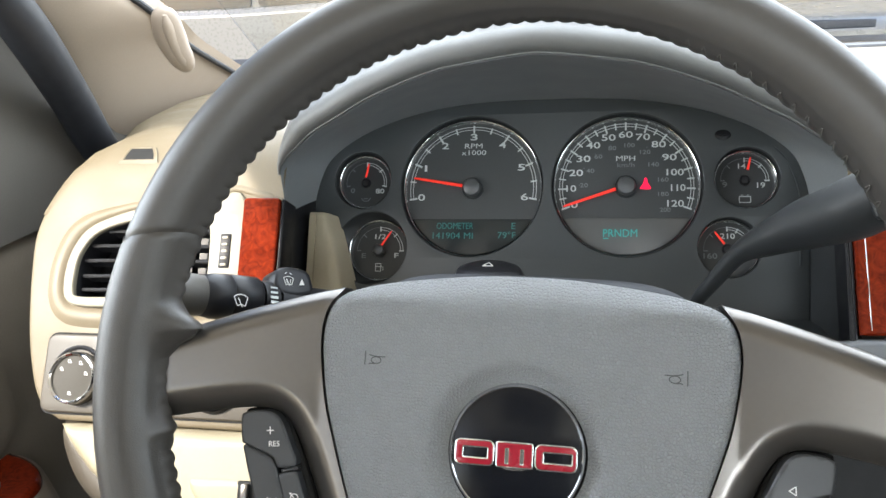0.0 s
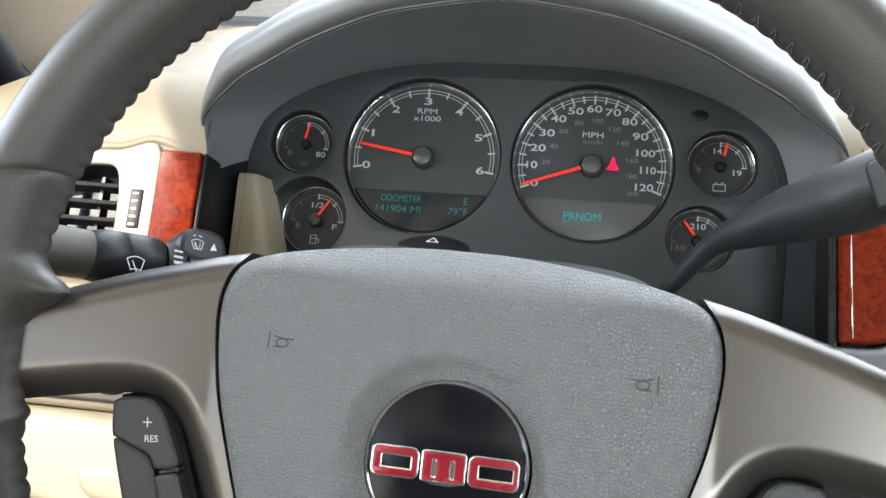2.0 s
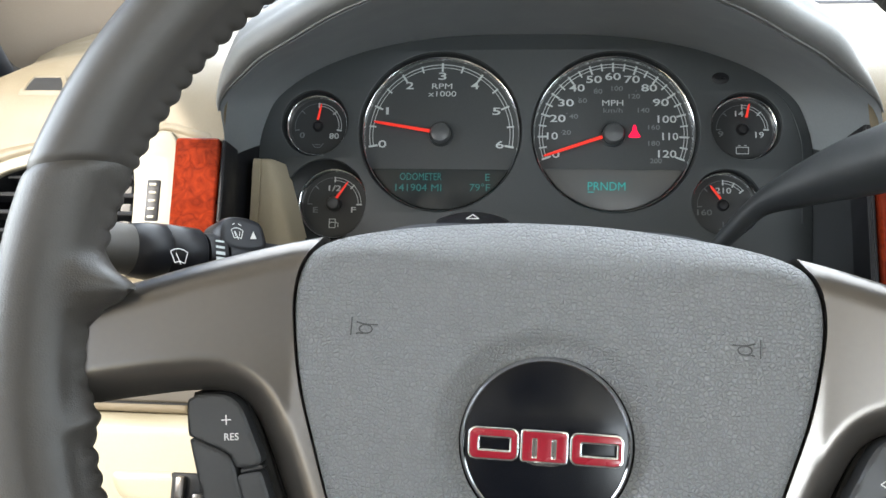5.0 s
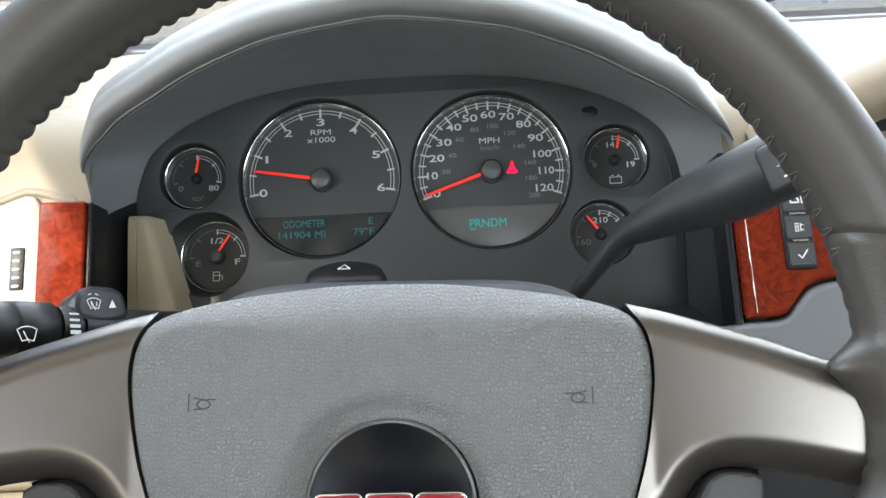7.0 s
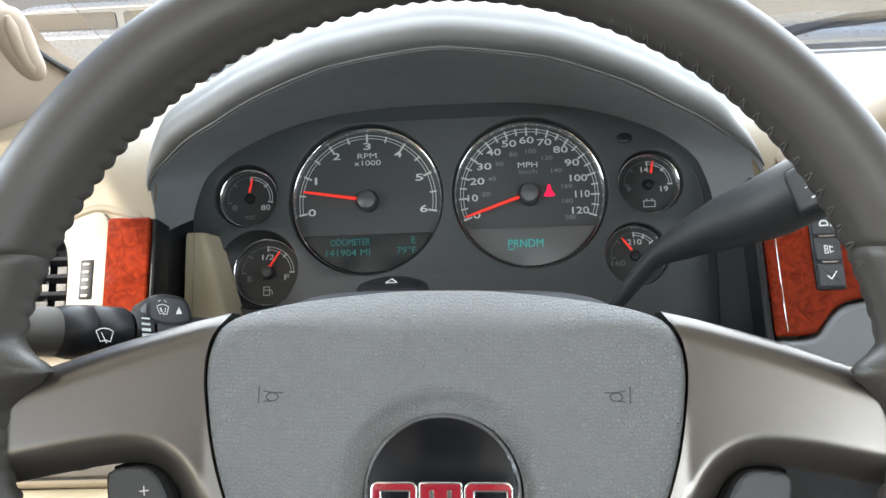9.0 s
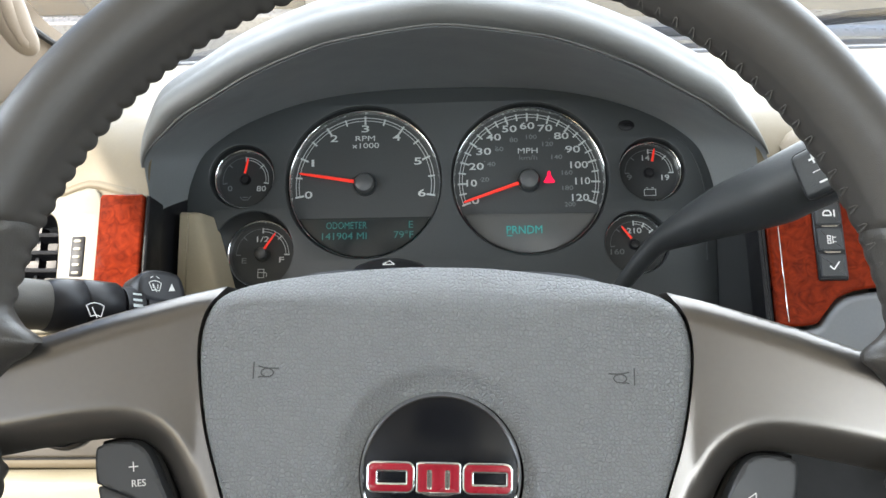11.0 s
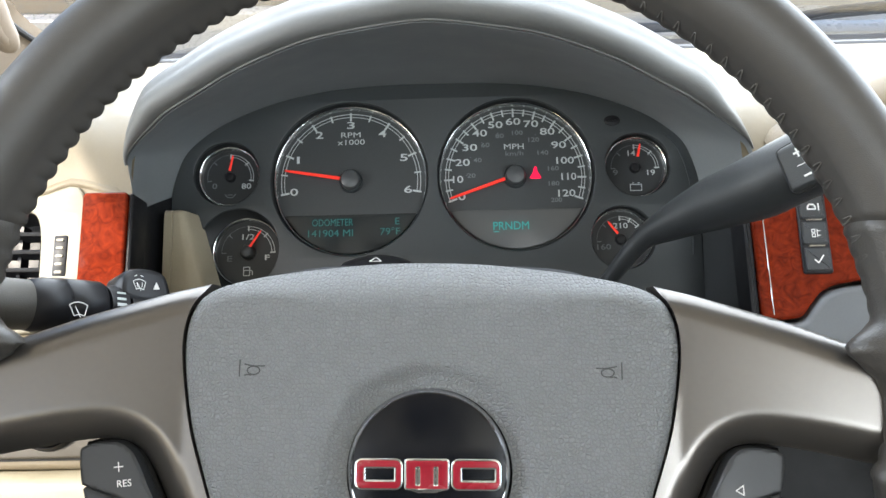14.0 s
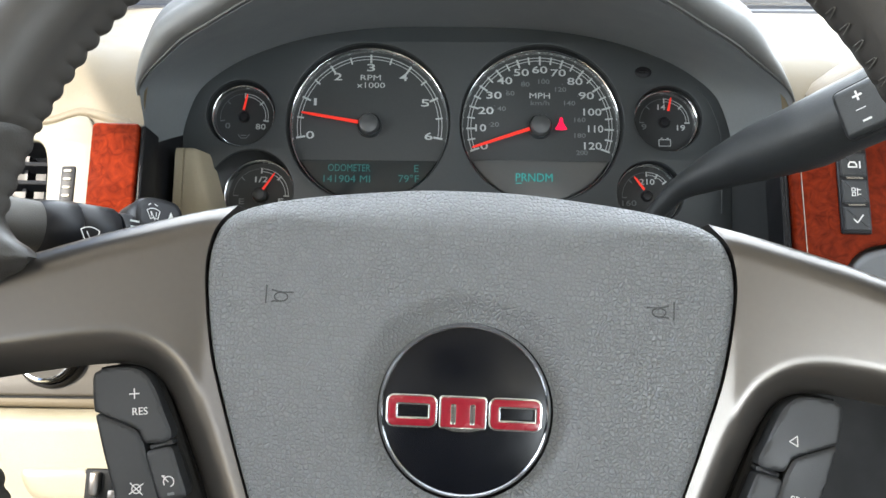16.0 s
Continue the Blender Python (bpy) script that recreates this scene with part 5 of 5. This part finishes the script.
stalk_tube("dial_band", (0.090, 0.095, 0.100), (0.0122, 0.0128, 0.0122), M_BLACK, "black graduated band")
stalk_tube("wiper_switch", (0.1015, 0.1022, 0.1035, 0.1205, 0.1216, 0.1228, 0.132, 0.1385, 0.1395), (0.012, 0.0134, 0.0142, 0.0146, 0.0138, 0.0146, 0.0142, 0.0128, 0.011), M_BLACK, "black rotary wiper switch")
stalk_tube("tip", (0.137, 0.138, 0.152, 0.172, 0.180, 0.183), (0.0118, 0.0124, 0.0128, 0.0128, 0.0110, 0.004), M_STALK, "grey stalk tip")
side = sd.cross(Vector((0, 0, 1))).normalized()
if side.y > 0:
    side = -side
upv = side.cross(sd).normalized()
if upv.z < 0:
    upv = -upv
nface = (side * 0.86 + upv * 0.51).normalized()
tang = nface.cross(sd).normalized()
if tang.z < 0:
    tang = -tang


def face_m(d, off):
    """A local space on the stalk's face to the driver: x towards the root, y up, z out."""
    m = Matrix((-sd, tang, nface)).transposed().to_4x4()
    m.translation = on_stalk(d) + nface * off
    return m


def stalk_mark(name, bm, d, off, mat, label, parent=stalk):
    ob = part(name, bm, mat, parent, label, 0)
    ob.data.transform(face_m(d, off))
    return ob


pad_w = part("washer_paddle", pillow(smooth_loop([(-0.0135, -0.006), (-0.0125, 0.006), (-0.004, 0.0105), (0.010, 0.0095), (0.0145, 0.003), (0.0140, -0.007), (0.0, -0.010)], 5),
                                     [(0, -0.004), (0, 0.003), (0.001, 0.0048), (0.003, 0.0055)], -0.012), M_BLACK, stalk, "black washer button")
pad_w.data.transform(face_m(0.080, 0.006) @ pose(0, 0.0105, 0, 0, 0, 0))


def shifted(bm, dx, dy):
    bmesh.ops.translate(bm, verts=bm.verts, vec=(dx, dy, 0))
    return bm


def wiper_sign(s):
    fan = [(-0.52, 0.30), (-0.28, 0.44), (0, 0.49), (0.28, 0.44), (0.52, 0.30), (0.30, -0.34), (0, -0.24), (-0.30, -0.34), (-0.52, 0.30)]
    return [[(x * s, y * s) for x, y in fan], [(0.06 * s, -0.42 * s), (-0.20 * s, 0.22 * s)]]


stalk_mark("wiper_symbol", shifted(strokes(wiper_sign(0.0088), 0.00024, 0.0005), 0, -0.0062), 0.1195, 0.0140, M_ICON, "white wiper symbol")
stalk_mark("washer_symbol", shifted(strokes(wiper_sign(0.0070) + [[(-0.0026, 0.0050), (-0.0012, 0.0058)], [(0.0010, 0.0058), (0.0026, 0.0050)], [(-0.0016, 0.0014), (-0.0012, -0.0010)], [(0.0016, 0.0014), (0.0012, -0.0010)]], 0.00022, 0.0002), 0, 0.0105), 0.0840, 0.0118, M_ICON, "white washer symbol", pad_w)
stalk_mark("arrow_symbol", plate([[(-0.0018, 0.0085), (0.0022, 0.0089), (0.0006, 0.0131)]], 0.0002, 0, 0.0003), 0.0745, 0.0118, M_ICON, "white arrowhead", pad_w)
for i, w in enumerate((0.0010, 0.0013, 0.0017, 0.0021)):
    stalk_mark("graduation", strokes([[(-0.0022, 0.0050 - 0.0032 * i), (0.0022, 0.0048 - 0.0032 * i)]], w / 2, 0.0), 0.0955, 0.0131, M_PRINT, "grey graduation bar")

# column shift lever
shift = thing("shift_lever", pose(0, 0, 0), "dark grey column shift lever with a plus and minus switch", "shift lever")
G = smooth_loop([(0.1040, 0.233, 1.2150), (0.1128, 0.221, 1.2402), (0.1179, 0.216, 1.2502), (0.1327, 0.204, 1.2779), (0.1479, 0.191, 1.2934), (0.1658, 0.174, 1.3091), (0.181, 0.154, 1.323), (0.1911, 0.141, 1.3342), (0.1988, 0.13, 1.3432), (0.2048, 0.12, 1.351)], 5, False)
gr = np.interp(np.linspace(0, 1, len(G)), [0, 0.22, 0.33, 0.45, 0.56, 0.69, 0.93, 1], [0.0050, 0.0052, 0.0065, 0.0115, 0.0160, 0.0182, 0.0180, 0.012])
part("lever", tube(G, list(gr), 32, 1.0), M_LEVER, shift, "dark grey moulded lever", 60)
gd = Vector(G[-4] - G[-14]).normalized()
gside = Vector((0.0, -0.86, 0.51))
gside = (gside - gd * gside.dot(gd)).normalized()
gup = gside.cross(gd).normalized()
gm = Matrix((gd, gup, gside)).transposed().to_4x4()
gm.translation = Vector((0.2026, 0.1235, 1.3451)) + gside * 0.0135
sw = part("gear_switch", pillow(rounded(-0.0145, 0.0150, -0.0120, 0.0120, 0.0035, 5), [(0, -0.006), (0, 0.0028), (0.0008, 0.0042), (0.0024, 0.0050)]), M_LEVER, shift, "dark grey rocker switch")
part("switch_joint", pillow(rounded(-0.0153, 0.0158, -0.0128, 0.0128, 0.0040, 5), [(0, -0.006), (0, 0.0020), (0.0004, 0.0024)]), M_GAP, sw, "dark joint").data.transform(gm)
part("symbol", strokes([[(-0.0038, 0.0062), (0.0004, 0.0062)], [(-0.0017, 0.0083), (-0.0017, 0.0041)]], 0.0005, 0.0052), M_ICON, sw, "white plus", 0).data.transform(gm)
part("symbol", strokes([[(-0.0045, -0.0002), (0.0002, -0.0002)]], 0.00020, 0.0052), M_ICON, sw, "white line", 0).data.transform(gm)
part("symbol", strokes([[(-0.0030, -0.0060), (0.0008, -0.0060)]], 0.0005, 0.0052), M_ICON, sw, "white minus", 0).data.transform(gm)
sw.data.transform(gm)

# ---- pillar, door ----
PL = smooth_loop([(-0.520, 0.60, 1.26), (-0.500, 0.50, 1.310), (-0.484, 0.42, 1.371), (-0.460, 0.33, 1.460), (-0.52, 0.15, 1.62), (-0.55, 0.0, 1.79)], 5, False)
PR = smooth_loop([(-0.470, 0.80, 1.325), (-0.459, 0.72, 1.357), (-0.434, 0.55, 1.411), (-0.410, 0.42, 1.462), (-0.47, 0.2, 1.60), (-0.51, 0.02, 1.79)], 5, False)
pil = []
for a, b in zip(PL, PR):
    a, b = Vector(a), Vector(b)
    d = b - a
    nrm = Vector((0.25, -0.9, 0.3)).normalized()
    lp = [a + Vector((-0.02, 0.05, 0))]
    for t in np.linspace(0, 1, 12):
        lp.append(a + d * t + nrm * 0.028 * math.sin(math.pi * t) ** 0.7)
    lp.append(b + Vector((0.0, 0.05, 0.0)))
    pil.append(lp)
pil_trim = solo("pillar_trim", rings(pil, False), M_PILLAR, "beige trim of the windshield pillar", "pillar trim", "structure", 60)
part("edge_seal", tube([Vector(p) + Vector((0.003, 0.012, -0.004)) for p in PR[3:22]], 0.0035, 8), M_RUBBER, pil_trim, "thin dark seal along the pillar")
gh = thing("grab_handle", pose(0, 0, 0), "beige oval grab handle cover on the windshield pillar", "grab handle")
gp = smooth_loop([(-0.3775, 0.405, 1.4532), (-0.3799, 0.412, 1.4367), (-0.3807, 0.42, 1.4184), (-0.3783, 0.428, 1.4021), (-0.375, 0.434, 1.3901)], 4, False) + np.array((0.009, 0, 0))
part("mount", tube(gp, [0.004, 0.0095, 0.0122, 0.0138, 0.0146, 0.0152, 0.0156, 0.0160, 0.0160, 0.0160, 0.0158, 0.0154, 0.0148, 0.0136, 0.0115, 0.0085, 0.003][:len(gp)], 20, 0.7), M_PILLAR, gh, "rounded beige mount", 60)
part("cover", tube([Vector(p) + Vector((0.005, -0.008, 0.0)) for p in gp[2:-2]], [0.002, 0.004] + [0.0055] * (len(gp) - 8) + [0.004, 0.002], 14), M_PILLAR, gh, "beige screw cover", 60)

door = thing("door_1", pose(0, 0, 0), "taupe vinyl door panel with burl wood armrest trim", "car door", "", "structure")
bm = block(-0.60, -0.515, -0.85, 0.60, 0.56, 1.262, 0.03, 4)
for v in bm.verts:                                           # the sill rises towards the mirror
    v.co.z += 0.20 * (v.co.y - 0.20) if v.co.z > 1.0 else 0
part("panel", bm, M_DOOR, door, "taupe grained vinyl panel")
part("sail_panel", rings([[(-0.53, 0.20, 1.25), (-0.53, 0.62, 1.25), (-0.52, 0.40, 1.52), (-0.51, 0.20, 1.52)], [(-0.508, 0.20, 1.25), (-0.500, 0.60, 1.25), (-0.485, 0.36, 1.52), (-0.490, 0.20, 1.52)]], True, True, True), M_SAIL, door, "dark taupe mirror corner trim")
part("seal", tube(smooth_loop([(-0.489, 0.50, 1.22), (-0.484, 0.43, 1.315), (-0.458, 0.36, 1.385), (-0.424, 0.26, 1.470), (-0.42, 0.14, 1.58), (-0.47, -0.02, 1.74)], 5, False), 0.0200, 14), M_RUBBER, door, "black rubber door seal", 60)
part("armrest", pillow(smooth_loop([(-0.57, 0.248), (-0.512, 0.2455), (-0.468, 0.218), (-0.436, 0.186), (-0.422, 0.150), (-0.420, 0.06), (-0.42, -0.2), (-0.43, -0.45), (-0.57, -0.45), (-0.57, 0.0)], 5),
                       [(0, 0.93), (0.0, 1.010), (0.004, 1.030), (0.012, 1.038), (0.020, 1.040)], 0.90), M_DOOR, door, "taupe padded armrest", 60).data.transform(Matrix.Translation((0, 0.018, 0.008)))
wood_arm = part("wood_trim", pillow(smooth_loop([(-0.552, 0.224), (-0.510, 0.2255), (-0.480, 0.214), (-0.458, 0.194), (-0.449, 0.165), (-0.447, 0.10), (-0.447, -0.10), (-0.455, -0.22), (-0.552, -0.22), (-0.552, 0.0)], 5),
                                    [(0, 1.036), (0, 1.042), (0.002, 1.0455), (0.006, 1.047)]), M_WOOD, door, "glossy burl wood armrest top", 60)
wood_arm.data.transform(Matrix.Translation((0, 0.018, 0.008)))
part("pull_handle", lathe([(0.030, 1.046), (0.028, 1.050), (0.022, 1.0505), (0.019, 1.046), (0.0001, 1.044)], 40, -0.508, 0.176), M_BLACK, wood_arm, "black round switch").data.transform(Matrix.Translation((0, 0, 0.008)))
part("pull_cup", pillow(rounded(-0.10, 0.262, 1.06, 1.17, 0.04, 6), [(0, 0.0), (0.003, 0.006), (0.010, 0.007)]), M_DOOR, door, "taupe handle surround").data.transform(
    Matrix(((0, 0, 1, -0.516), (1, 0, 0, 0), (0, 1, 0, 0), (0, 0, 0, 1))))
# unseen pillar, stretched forward to keep the sun off wheel and stalk
pill_b = solo("pillar_rear", block(-0.62, -0.52, -0.76, -0.34, 0.55, 1.785, 0.02, 3), M_LINING, "beige middle pillar, unseen, widened to block sun", "pillar trim", "structure")


# ---- front seats, behind the camera ----
def seat(x):
    st = thing("car_seat", pose(x, -0.62, 0.56), "taupe leather front seat behind the wheel", "car seat", "front seats")
    part("backrest", block(-0.26, 0.26, -0.13, 0.02, 0.25, 0.95, 0.06, 4), M_SEAT, st, "taupe leather backrest")
    part("cushion", block(-0.26, 0.26, -0.05, 0.35, 0.08, 0.28, 0.06, 4), M_SEAT, st, "taupe leather cushion")
    part("headrest", block(-0.13, 0.13, -0.10, 0.0, 0.98, 1.16, 0.04, 4), M_SEAT, st, "taupe leather headrest")
    part("headrest_post", tube([(-0.05, -0.05, 0.9), (-0.05, -0.05, 1.0)], 0.006, 10), M_CHROME, st)
    part("headrest_post", tube([(0.05, -0.05, 0.9), (0.05, -0.05, 1.0)], 0.006, 10), M_CHROME, st)
    part("base", block(-0.22, 0.22, -0.05, 0.30, -0.03, 0.08, 0.01, 2), M_BLACK, st)
    return st


seat(0.0)
seat(0.70)
